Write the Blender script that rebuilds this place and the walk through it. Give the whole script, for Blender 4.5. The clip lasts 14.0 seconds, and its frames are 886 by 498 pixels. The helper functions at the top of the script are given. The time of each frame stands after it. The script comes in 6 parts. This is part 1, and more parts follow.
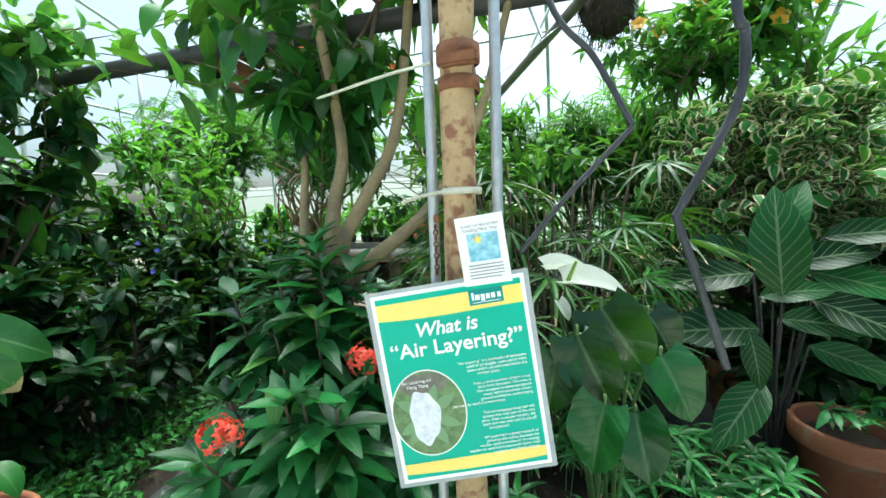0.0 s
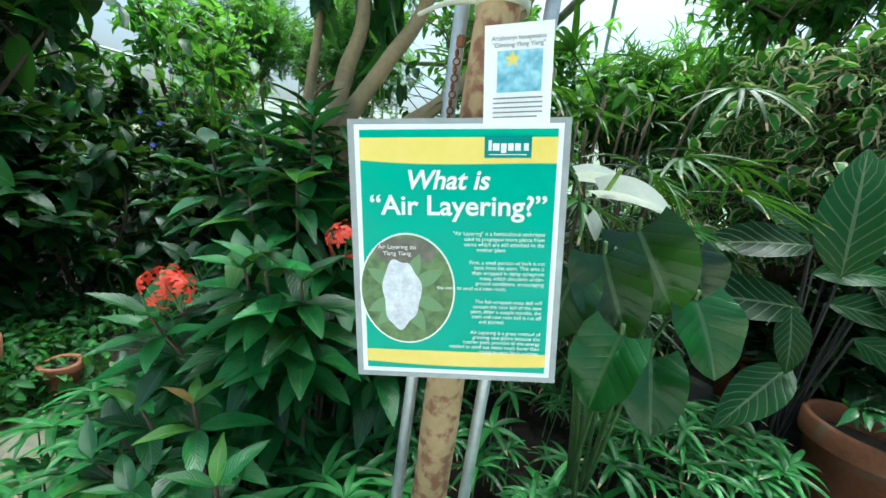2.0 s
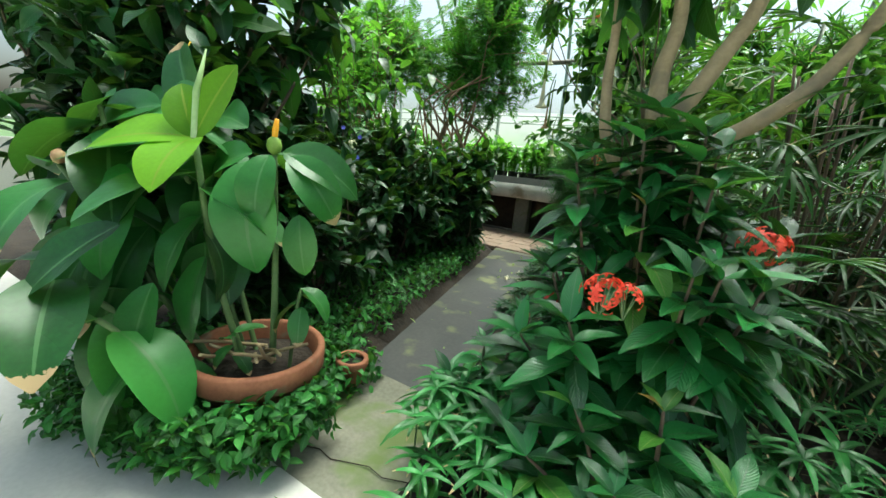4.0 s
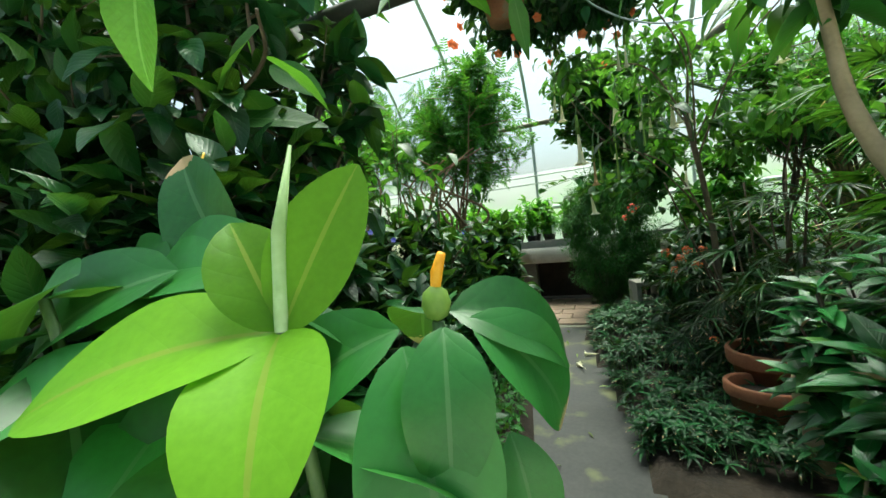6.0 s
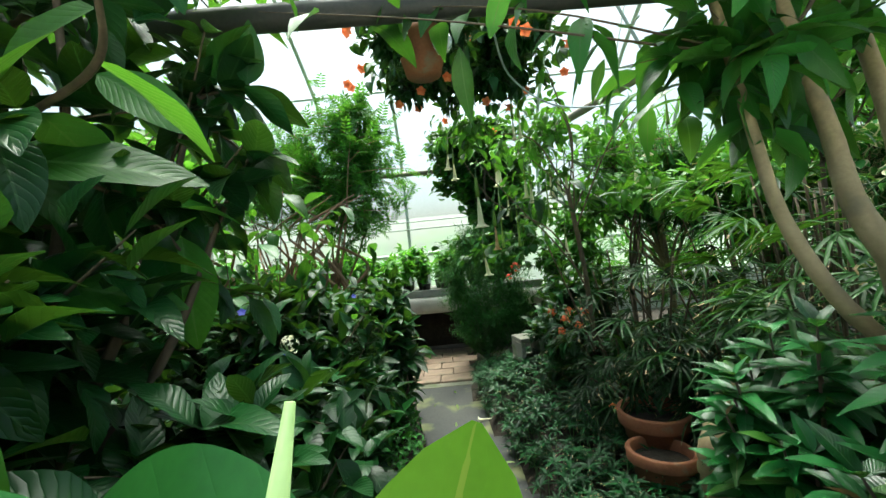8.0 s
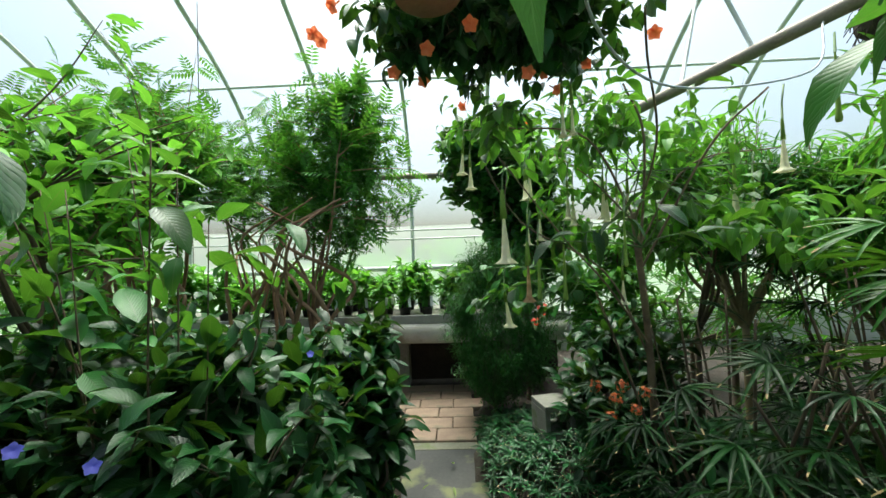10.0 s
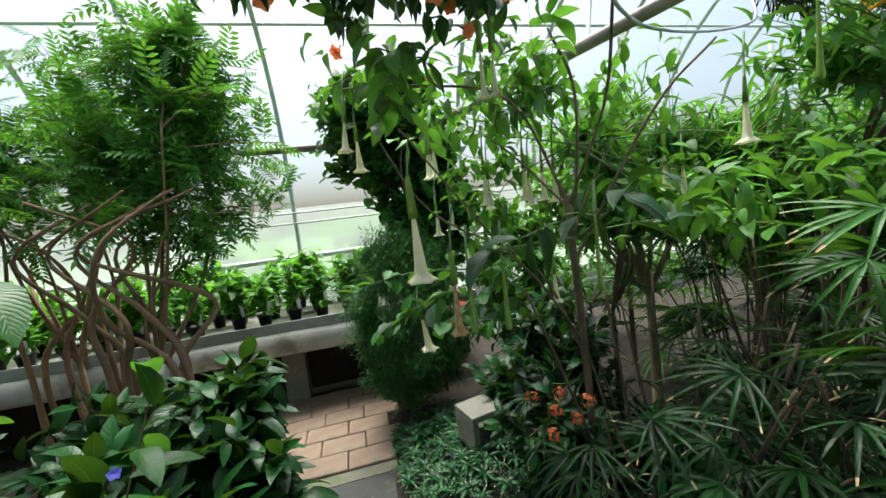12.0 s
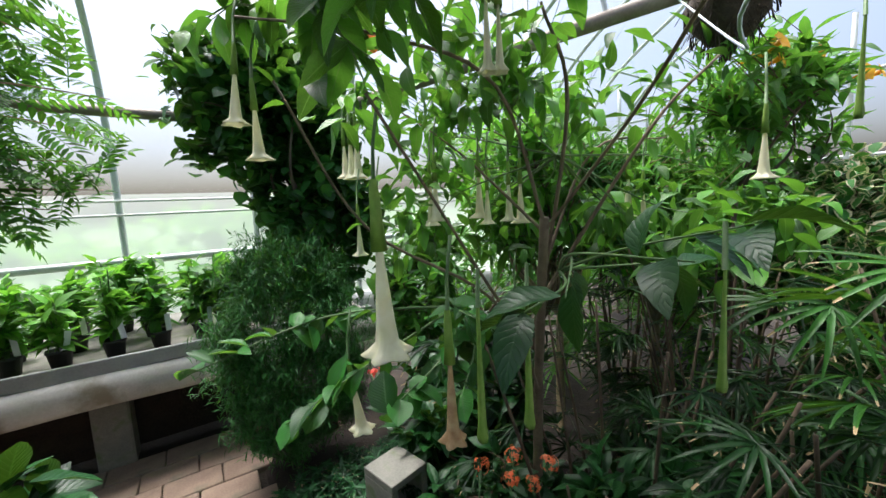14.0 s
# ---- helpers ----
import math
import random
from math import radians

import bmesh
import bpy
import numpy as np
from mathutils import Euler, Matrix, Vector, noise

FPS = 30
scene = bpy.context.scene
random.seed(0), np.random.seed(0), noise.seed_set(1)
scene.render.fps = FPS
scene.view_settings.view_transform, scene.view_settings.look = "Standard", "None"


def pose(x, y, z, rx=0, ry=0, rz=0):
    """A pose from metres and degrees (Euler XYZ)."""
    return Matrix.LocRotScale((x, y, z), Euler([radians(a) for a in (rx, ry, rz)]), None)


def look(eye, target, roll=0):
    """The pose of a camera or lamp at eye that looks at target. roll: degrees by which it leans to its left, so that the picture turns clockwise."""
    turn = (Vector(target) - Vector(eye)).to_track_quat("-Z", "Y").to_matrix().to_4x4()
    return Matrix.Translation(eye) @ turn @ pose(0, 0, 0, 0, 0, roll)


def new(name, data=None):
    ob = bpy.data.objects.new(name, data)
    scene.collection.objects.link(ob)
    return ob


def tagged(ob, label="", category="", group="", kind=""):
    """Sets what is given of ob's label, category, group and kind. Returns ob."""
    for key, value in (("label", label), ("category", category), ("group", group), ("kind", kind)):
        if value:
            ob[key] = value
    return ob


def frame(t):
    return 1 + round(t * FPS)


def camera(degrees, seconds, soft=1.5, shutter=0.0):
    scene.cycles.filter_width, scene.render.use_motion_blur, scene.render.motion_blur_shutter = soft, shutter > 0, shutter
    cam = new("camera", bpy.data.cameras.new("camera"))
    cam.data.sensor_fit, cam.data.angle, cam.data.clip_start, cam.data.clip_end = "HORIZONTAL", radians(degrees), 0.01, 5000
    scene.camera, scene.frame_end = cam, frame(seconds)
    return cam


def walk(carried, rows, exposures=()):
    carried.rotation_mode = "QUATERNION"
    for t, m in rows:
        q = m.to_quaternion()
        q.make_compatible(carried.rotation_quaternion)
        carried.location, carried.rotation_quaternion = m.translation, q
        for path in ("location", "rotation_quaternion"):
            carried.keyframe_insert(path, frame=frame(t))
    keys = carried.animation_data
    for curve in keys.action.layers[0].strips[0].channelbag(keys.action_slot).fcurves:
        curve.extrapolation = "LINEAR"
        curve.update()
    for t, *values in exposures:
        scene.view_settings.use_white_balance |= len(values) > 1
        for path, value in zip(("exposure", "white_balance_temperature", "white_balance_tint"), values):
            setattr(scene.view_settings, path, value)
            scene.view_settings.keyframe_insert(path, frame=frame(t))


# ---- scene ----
cam = camera(100.0, 14.0)
PATH = [
    (0, (1.608, -0.811, 1.144), (1.002, 1.086, 0.956), -1.98),
    (0.5, (1.547, -0.694, 1.051), (1.054, 1.219, 0.742), 5.72),
    (1, (1.546, -0.677, 1.009), (1.024, 1.217, 0.635), 8.62),
    (1.5, (1.553, -0.682, 0.989), (0.937, 1.175, 0.576), 8.35),
    (2, (1.587, -0.671, 0.963), (0.937, 1.172, 0.536), 8.11),
    (2.5, (1.586, -0.682, 0.958), (0.939, 1.159, 0.519), 8.17),
    (3, (1.476, -0.757, 0.946), (0.855, 1.090, 0.495), 8.88),
    (3.5, (1.196, -0.950, 0.897), (0.537, 0.891, 0.478), 8.87),
    (4, (0.911, -0.996, 0.890), (-0.026, 0.711, 0.431), 5.74),
    (4.2, (0.820, -1.011, 0.901), (-0.195, 0.647, 0.431), 5.46),
    (6.3, (0.130, -0.751, 1.001), (-0.630, 1.098, 0.967), -9.62),
    (6.5, (0.113, -0.787, 1.021), (-0.663, 1.056, 1.007), -11.73),
    (7, (0.057, -0.718, 1.080), (-0.495, 1.203, 1.166), -6.61),
    (7.5, (-0.065, -0.613, 1.115), (-0.210, 1.380, 1.181), -6.35),
    (8, (-0.102, -0.543, 1.158), (-0.118, 1.457, 1.197), -5.70),
    (8.2, (-0.111, -0.503, 1.175), (-0.057, 1.496, 1.206), -6.52),
    (10.3, (-0.067, 0.234, 1.350), (-0.138, 2.232, 1.404), -1.83),
    (10.5, (-0.055, 0.266, 1.360), (-0.129, 2.264, 1.346), -2.64),
    (11, (-0.038, 0.350, 1.397), (0.134, 2.333, 1.199), -5.79),
    (11.5, (-0.031, 0.502, 1.449), (0.327, 2.456, 1.219), -8.07),
    (12, (-0.059, 0.610, 1.472), (0.410, 2.547, 1.308), -6.99),
    (12.5, (-0.127, 0.743, 1.487), (0.552, 2.619, 1.348), -6.98),
    (13, (-0.177, 0.869, 1.483), (0.721, 2.651, 1.343), -5.67),
    (13.5, (-0.176, 0.957, 1.484), (0.861, 2.660, 1.333), -3.72),
    (14, (-0.131, 1.063, 1.546), (0.963, 2.722, 1.321), -3.06),
]
walk(cam, [(t, look(eye, target, roll)) for t, eye, target, roll in PATH],
     exposures=[(0, 1.66, 5900, -6), (1.2, 1.54, 5700, -7), (3.2, 1.47, 5700, -7), (4.0, 1.5, 6250, -7), (6.5, 1.46, 6400, -11), (8.0, 1.64, 6350, -8), (10.5, 1.42, 6350, -2), (12, 1.48, 6300, 5), (14, 1.52, 6150, 13)])

# world, sun
world = bpy.data.worlds.new("world")
scene.world = world
world.use_nodes = True
wn = world.node_tree.nodes
sky = wn.new("ShaderNodeTexSky")
sky.sky_type, sky.sun_disc = "NISHITA", False
sky.sun_elevation, sky.sun_rotation = radians(72), radians(0)
sky.air_density, sky.dust_density, sky.ozone_density = 1.0, 8.0, 1.0
wn["Background"].inputs["Strength"].default_value = 0.112
world.node_tree.links.new(sky.outputs[0], wn["Background"].inputs["Color"])
sun = new("sun", bpy.data.lights.new("sun", "SUN"))
sun.data.energy, sun.data.angle, sun.data.color = 2.3, radians(40), (1.0, 0.99, 0.97)
sun.matrix_world = look((0, 3.1, 9.5), (0, 0, 0))


R = random.Random(7)


# ---------------------------------------------------------------- materials
def nodes_of(name):
    m = bpy.data.materials.new(name)
    m.use_nodes = True
    nt = m.node_tree
    return m, nt, nt.nodes, nt.links, nt.nodes["Principled BSDF"]


def mathn(nt, op, a, b=None, c=None):
    n = nt.nodes.new("ShaderNodeMath")
    n.operation = op
    for i, v in enumerate((a, b, c)):
        if v is None:
            continue
        if isinstance(v, (int, float)):
            n.inputs[i].default_value = v
        else:
            nt.links.new(v, n.inputs[i])
    return n.outputs[0]


def mixc(nt, fac, a, b):
    n = nt.nodes.new("ShaderNodeMix")
    n.data_type = "RGBA"
    for s, v in ((n.inputs["Factor"], fac), (n.inputs[6], a), (n.inputs[7], b)):
        if isinstance(v, (int, float)):
            s.default_value = v
        elif isinstance(v, tuple):
            s.default_value = (*v, 1)
        else:
            nt.links.new(v, s)
    return n.outputs[2]


def noise_fac(nt, scale, detail=4.0, coord="Object"):
    tc = nt.nodes.new("ShaderNodeTexCoord")
    n = nt.nodes.new("ShaderNodeTexNoise")
    n.inputs["Scale"].default_value = scale
    n.inputs["Detail"].default_value = detail
    nt.links.new(tc.outputs[coord], n.inputs["Vector"])
    return n.outputs["Fac"]


def ramp(nt, fac, stops):
    n = nt.nodes.new("ShaderNodeValToRGB")
    e = n.color_ramp.elements
    while len(e) < len(stops):
        e.new(0.5)
    for el, (p, c) in zip(e, stops):
        el.position, el.color = p, (*c, 1)
    nt.links.new(fac, n.inputs[0])
    return n.outputs[0]


def bump(nt, height, strength, dist, bsdf):
    b = nt.nodes.new("ShaderNodeBump")
    b.inputs["Strength"].default_value, b.inputs["Distance"].default_value = strength, dist
    nt.links.new(height, b.inputs["Height"])
    nt.links.new(b.outputs[0], bsdf.inputs["Normal"])


def rand_value(nt):
    g = nt.nodes.new("ShaderNodeNewGeometry")
    o = nt.nodes.new("ShaderNodeObjectInfo")
    return mathn(nt, "FRACT", mathn(nt, "ADD", g.outputs["Random Per Island"], o.outputs["Random"]))


def leaf_mat(name, dark, light, rough=0.38, trans=0.3, rib=None, edge=None, stripe=None, veins=14.0, dead=0.0, spec=0.38, grain=0.22):
    """Leaf surface: u runs across, v from stalk to tip; random tone leaf by leaf."""
    # Lowered dark end and raised light end put shadow contrast into the colour.
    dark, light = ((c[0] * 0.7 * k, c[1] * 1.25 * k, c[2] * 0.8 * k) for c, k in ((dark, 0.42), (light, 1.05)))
    m, nt, N, L, p = nodes_of(name)
    uv = N.new("ShaderNodeUVMap")
    sep = N.new("ShaderNodeSeparateXYZ")
    L.new(uv.outputs[0], sep.inputs[0])
    off = mathn(nt, "ABSOLUTE", mathn(nt, "SUBTRACT", sep.outputs[0], 0.5))
    rnd = rand_value(nt)
    tone = mathn(nt, "ADD", mathn(nt, "MULTIPLY", rnd, 0.75), mathn(nt, "MULTIPLY", noise_fac(nt, 26.0), 0.35))
    col = ramp(nt, tone, [(0.1, dark), (0.75, light), (1.0, tuple(min(1, c * 1.35) for c in light))])
    slant = mathn(nt, "SUBTRACT", sep.outputs[1], mathn(nt, "MULTIPLY", off, 0.55))
    vein = mathn(nt, "POWER", mathn(nt, "ABSOLUTE", mathn(nt, "SINE", mathn(nt, "MULTIPLY", slant, veins * math.pi))), 0.35)
    if stripe:
        s = mathn(nt, "LESS_THAN", vein, 0.62)
        col = mixc(nt, mathn(nt, "MULTIPLY", s, 0.75), col, stripe)
    if edge:
        wob = mathn(nt, "ADD", off, mathn(nt, "MULTIPLY", mathn(nt, "SUBTRACT", noise_fac(nt, 60.0), 0.5), 0.25))
        col = mixc(nt, mathn(nt, "GREATER_THAN", wob, 0.33), col, edge)
    if rib:
        col = mixc(nt, mathn(nt, "MULTIPLY", mathn(nt, "LESS_THAN", off, 0.028), 0.7), col, rib)
    if dead:
        far = mathn(nt, "GREATER_THAN", mathn(nt, "ADD", sep.outputs[1], mathn(nt, "MULTIPLY", noise_fac(nt, 40.0), 0.12)), 1.0 - dead)
        pick = mathn(nt, "MULTIPLY", far, mathn(nt, "GREATER_THAN", mathn(nt, "FRACT", mathn(nt, "MULTIPLY", rnd, 7.3)), 0.6))
        col = mixc(nt, pick, col, (0.42, 0.3, 0.16))
    L.new(col, p.inputs["Base Color"])
    p.inputs["Roughness"].default_value = rough
    p.inputs["Specular IOR Level"].default_value = spec
    bump(nt, mathn(nt, "ADD", vein, mathn(nt, "MULTIPLY", noise_fac(nt, 90.0), grain)), 0.4 if grain > 0.15 else 0.18, 0.002, p)
    t = N.new("ShaderNodeBsdfTranslucent")
    L.new(mixc(nt, 0.55, col, (0.22, 0.5, 0.03)), t.inputs["Color"])
    mx = N.new("ShaderNodeMixShader")
    mx.inputs[0].default_value = trans * 0.8
    L.new(p.outputs[0], mx.inputs[1])
    L.new(t.outputs[0], mx.inputs[2])
    L.new(mx.outputs[0], N["Material Output"].inputs["Surface"])
    return m


def plain_mat(name, a, b, scale=12.0, rough=0.6, metal=0.0, bump_s=0.3, bump_d=0.004, fine=90.0, trans=0.0, spot=None, spot_at=0.62, spot_scale=5.0):
    m, nt, N, L, p = nodes_of(name)
    f1, f2 = noise_fac(nt, scale, 6.0), noise_fac(nt, fine, 5.0)
    f = mathn(nt, "ADD", mathn(nt, "MULTIPLY", f1, 0.65), mathn(nt, "MULTIPLY", f2, 0.35))
    col = ramp(nt, f, [(0.32, a), (0.68, b)])
    if spot:
        s = noise_fac(nt, spot_scale, 7.0)
        k = ramp(nt, s, [(spot_at - 0.05, (0, 0, 0)), (spot_at + 0.06, (1, 1, 1))])
        col = mixc(nt, k, col, spot)
    L.new(col, p.inputs["Base Color"])
    r = mathn(nt, "ADD", rough - 0.1, mathn(nt, "MULTIPLY", f1, 0.2))
    L.new(r, p.inputs["Roughness"])
    p.inputs["Metallic"].default_value = metal
    bump(nt, f, bump_s, bump_d, p)
    if trans:
        t = N.new("ShaderNodeBsdfTranslucent")
        L.new(col, t.inputs["Color"])
        mx = N.new("ShaderNodeMixShader")
        mx.inputs[0].default_value = trans
        L.new(p.outputs[0], mx.inputs[1])
        L.new(t.outputs[0], mx.inputs[2])
        L.new(mx.outputs[0], N["Material Output"].inputs["Surface"])
    return m


M = {}
M["ixora"] = leaf_mat("ixora_leaf", (0.01, 0.04, 0.016), (0.042, 0.13, 0.045), 0.24, 0.15, (0.07, 0.15, 0.06), spec=0.55)
M["ixora_young"] = leaf_mat("ixora_young_leaf", (0.05, 0.12, 0.03), (0.12, 0.2, 0.04), 0.35, 0.25, (0.2, 0.26, 0.08))
M["bract"] = leaf_mat("reddish_young_leaf", (0.22, 0.05, 0.02), (0.36, 0.12, 0.04), 0.45, 0.25)
# Near-black tone stands in for the deep shade inside dense shrubs.
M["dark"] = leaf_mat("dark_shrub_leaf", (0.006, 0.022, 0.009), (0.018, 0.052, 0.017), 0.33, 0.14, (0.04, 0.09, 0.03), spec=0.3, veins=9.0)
# Half shade is mixed into this leaf tone, between dark and mid.
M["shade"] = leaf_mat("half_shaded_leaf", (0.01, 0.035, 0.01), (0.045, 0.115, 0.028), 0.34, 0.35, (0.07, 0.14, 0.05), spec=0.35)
# Mid and light tones are brightened so the leaves read as backlit.
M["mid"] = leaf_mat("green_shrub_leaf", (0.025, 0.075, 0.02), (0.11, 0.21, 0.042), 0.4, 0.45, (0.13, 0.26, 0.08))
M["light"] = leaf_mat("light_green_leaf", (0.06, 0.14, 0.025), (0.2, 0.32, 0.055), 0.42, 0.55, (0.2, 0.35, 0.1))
M["strap"] = leaf_mat("strap_leaf", (0.03, 0.1, 0.035), (0.08, 0.2, 0.07), 0.36, 0.2, (0.12, 0.24, 0.09), veins=2.0, dead=0.06)
# Palm and rosette tones hold the shade of the foliage above them.
M["palm"] = leaf_mat("shade_dark_palm_leaf", (0.004, 0.014, 0.006), (0.014, 0.038, 0.01), 0.4, 0.1, None, veins=2.0, dead=0.04, spec=0.22)
M["rosette"] = leaf_mat("shade_dark_rosette_leaf", (0.006, 0.022, 0.01), (0.024, 0.065, 0.028), 0.4, 0.08, (0.05, 0.1, 0.05), veins=2.0, dead=0.05, spec=0.25)
# Palm leaf again, coloured once as sunlit and once as half shaded.
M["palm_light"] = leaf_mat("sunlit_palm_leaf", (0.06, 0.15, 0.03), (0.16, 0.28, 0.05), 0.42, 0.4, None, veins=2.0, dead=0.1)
M["palm_mid"] = leaf_mat("half_shaded_palm_leaf", (0.01, 0.034, 0.009), (0.042, 0.088, 0.018), 0.42, 0.2, None, veins=2.0, dead=0.05, spec=0.25)
M["fine"] = leaf_mat("fine_leaf", (0.025, 0.08, 0.025), (0.06, 0.15, 0.045), 0.5, 0.25, None, veins=2.0)
M["costus"] = leaf_mat("spiral_ginger_leaf", (0.025, 0.075, 0.028), (0.05, 0.125, 0.036), 0.38, 0.2, (0.09, 0.2, 0.07), veins=5.0, dead=0.05, grain=0.1)
M["costus_young"] = leaf_mat("young_ginger_leaf", (0.17, 0.22, 0.02), (0.19, 0.24, 0.022), 0.42, 0.5, (0.26, 0.32, 0.05), veins=5.0, grain=0.1, spec=0.2)
M["anthurium"] = leaf_mat("anthurium_leaf", (0.007, 0.028, 0.01), (0.02, 0.068, 0.02), 0.24, 0.12, (0.07, 0.14, 0.05), veins=7.0, spec=0.45)
M["calathea"] = leaf_mat("zebra_leaf", (0.006, 0.025, 0.012), (0.018, 0.06, 0.022), 0.33, 0.1, (0.16, 0.22, 0.11), stripe=(0.11, 0.15, 0.075), veins=9.0, spec=0.18)
M["variegated"] = leaf_mat("cream_edged_leaf", (0.03, 0.1, 0.03), (0.08, 0.2, 0.05), 0.42, 0.3, None, edge=(0.7, 0.62, 0.4))
M["ivy"] = leaf_mat("ground_ivy_leaf", (0.018, 0.06, 0.02), (0.065, 0.165, 0.042), 0.42, 0.25, (0.12, 0.24, 0.08))
M["brug"] = leaf_mat("trumpet_tree_leaf", (0.02, 0.06, 0.015), (0.13, 0.22, 0.04), 0.38, 0.4, (0.14, 0.25, 0.09))
M["dry"] = leaf_mat("dry_leaf", (0.25, 0.15, 0.07), (0.5, 0.36, 0.2), 0.7, 0.25)
M["roll"] = plain_mat("rolled_young_leaf", (0.3, 0.45, 0.16), (0.42, 0.58, 0.26), 30, 0.45, trans=0.2, bump_s=0.1)
M["red"] = plain_mat("red_petal", (0.75, 0.05, 0.03), (0.9, 0.12, 0.06), 40, 0.5, trans=0.25)
M["orange"] = plain_mat("orange_petal", (0.8, 0.14, 0.04), (0.9, 0.28, 0.12), 40, 0.5, trans=0.3)
M["yellow"] = plain_mat("yellow_petal", (0.8, 0.4, 0.02), (0.9, 0.55, 0.05), 40, 0.5, trans=0.35)
M["blue"] = plain_mat("blue_petal", (0.12, 0.14, 0.7), (0.25, 0.25, 0.85), 40, 0.5, trans=0.3)
M["cream"] = plain_mat("cream_petal", (0.78, 0.75, 0.5), (0.88, 0.87, 0.7), 25, 0.55, trans=0.35, bump_s=0.15)
M["wilted"] = plain_mat("wilted_petal", (0.3, 0.14, 0.05), (0.6, 0.45, 0.25), 30, 0.7, trans=0.2)
M["calyx"] = plain_mat("green_calyx", (0.16, 0.3, 0.04), (0.28, 0.42, 0.08), 25, 0.5, trans=0.25)
M["white_spathe"] = plain_mat("white_spathe", (0.75, 0.78, 0.66), (0.85, 0.87, 0.78), 12, 0.4, trans=0.3, bump_s=0.1)
M["stem_brown"] = plain_mat("grey_brown_stem", (0.09, 0.065, 0.04), (0.2, 0.15, 0.095), 18, 0.8)
M["stem"] = plain_mat("green_stem", (0.06, 0.12, 0.04), (0.12, 0.2, 0.06), 20, 0.6)
M["twig"] = plain_mat("brown_twig", (0.06, 0.04, 0.025), (0.14, 0.1, 0.06), 18, 0.8)
M["bark"] = plain_mat("tan_bark", (0.21, 0.16, 0.08), (0.36, 0.28, 0.155), 14, 0.8, bump_s=0.5, spot=(0.16, 0.13, 0.08), spot_at=0.6)
M["bark_dark"] = plain_mat("dark_bark", (0.06, 0.04, 0.025), (0.15, 0.1, 0.065), 12, 0.85, bump_s=0.6)
M["bark_red"] = plain_mat("reddish_brown_bark", (0.2, 0.11, 0.06), (0.36, 0.23, 0.14), 10, 0.85, bump_s=0.6)
M["post"] = plain_mat("flaking_painted_post", (0.36, 0.24, 0.12), (0.5, 0.37, 0.2), 16, 0.75, bump_s=0.6, bump_d=0.003, fine=140, spot=(0.24, 0.11, 0.06), spot_at=0.55, spot_scale=38.0)
M["rust"] = plain_mat("rusty_iron", (0.12, 0.045, 0.02), (0.26, 0.11, 0.05), 30, 0.85, bump_s=0.7)
M["conduit"] = plain_mat("galvanised_conduit", (0.4, 0.44, 0.48), (0.58, 0.61, 0.64), 30, 0.4, metal=0.55, bump_s=0.08)
M["pipe"] = plain_mat("weathered_pipe", (0.16, 0.13, 0.1), (0.3, 0.26, 0.21), 10, 0.6, metal=0.2, bump_s=0.3)
M["pipe_dark"] = plain_mat("dark_pipe", (0.03, 0.03, 0.03), (0.07, 0.065, 0.06), 10, 0.6)
M["alu"] = plain_mat("glazing_bar", (0.42, 0.46, 0.42), (0.56, 0.6, 0.56), 8, 0.5, metal=0.2, bump_s=0.1)
M["hose"] = plain_mat("black_hose", (0.015, 0.016, 0.02), (0.04, 0.042, 0.05), 30, 0.45)
M["tie"] = plain_mat("dirty_plastic_tie", (0.42, 0.42, 0.32), (0.6, 0.6, 0.5), 30, 0.5)
M["terracotta"] = plain_mat("terracotta", (0.21, 0.075, 0.035), (0.37, 0.15, 0.075), 9, 0.8, bump_s=0.35, bump_d=0.003, spot=(0.24, 0.2, 0.14), spot_at=0.63, spot_scale=9)
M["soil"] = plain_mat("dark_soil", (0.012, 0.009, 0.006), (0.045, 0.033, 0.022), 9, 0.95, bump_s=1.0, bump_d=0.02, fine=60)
M["concrete"] = plain_mat("pale_concrete", (0.46, 0.45, 0.4), (0.6, 0.58, 0.53), 3, 0.85, bump_s=0.35, bump_d=0.003, fine=70, spot=(0.27, 0.26, 0.2), spot_at=0.66, spot_scale=2.0)
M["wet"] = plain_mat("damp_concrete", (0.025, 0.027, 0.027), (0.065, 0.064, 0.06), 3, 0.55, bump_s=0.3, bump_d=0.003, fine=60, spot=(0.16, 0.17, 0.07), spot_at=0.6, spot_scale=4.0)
M["mossy"] = plain_mat("mossy_concrete", (0.12, 0.12, 0.085), (0.26, 0.25, 0.19), 3, 0.85, bump_s=0.35, bump_d=0.003, fine=70, spot=(0.12, 0.16, 0.05), spot_at=0.55, spot_scale=4.0)
M["block"] = plain_mat("concrete_block", (0.14, 0.14, 0.115), (0.26, 0.25, 0.215), 8, 0.9, bump_s=0.6, bump_d=0.003, fine=120, spot=(0.13, 0.16, 0.08), spot_at=0.58, spot_scale=9)
M["beam"] = plain_mat("weathered_white_beam", (0.42, 0.41, 0.37), (0.62, 0.61, 0.57), 5, 0.7, bump_s=0.25, spot=(0.25, 0.22, 0.16), spot_at=0.6, spot_scale=4)
M["lip"] = plain_mat("grey_bench_edge", (0.3, 0.31, 0.3), (0.42, 0.43, 0.42), 9, 0.6, metal=0.3)
M["brick"] = plain_mat("floor_brick", (0.22, 0.15, 0.11), (0.36, 0.26, 0.19), 7, 0.85, bump_s=0.5, bump_d=0.003, fine=110, spot=(0.2, 0.17, 0.12), spot_at=0.62, spot_scale=5)
M["black"] = plain_mat("black_plastic", (0.012, 0.012, 0.013), (0.03, 0.03, 0.03), 20, 0.5)
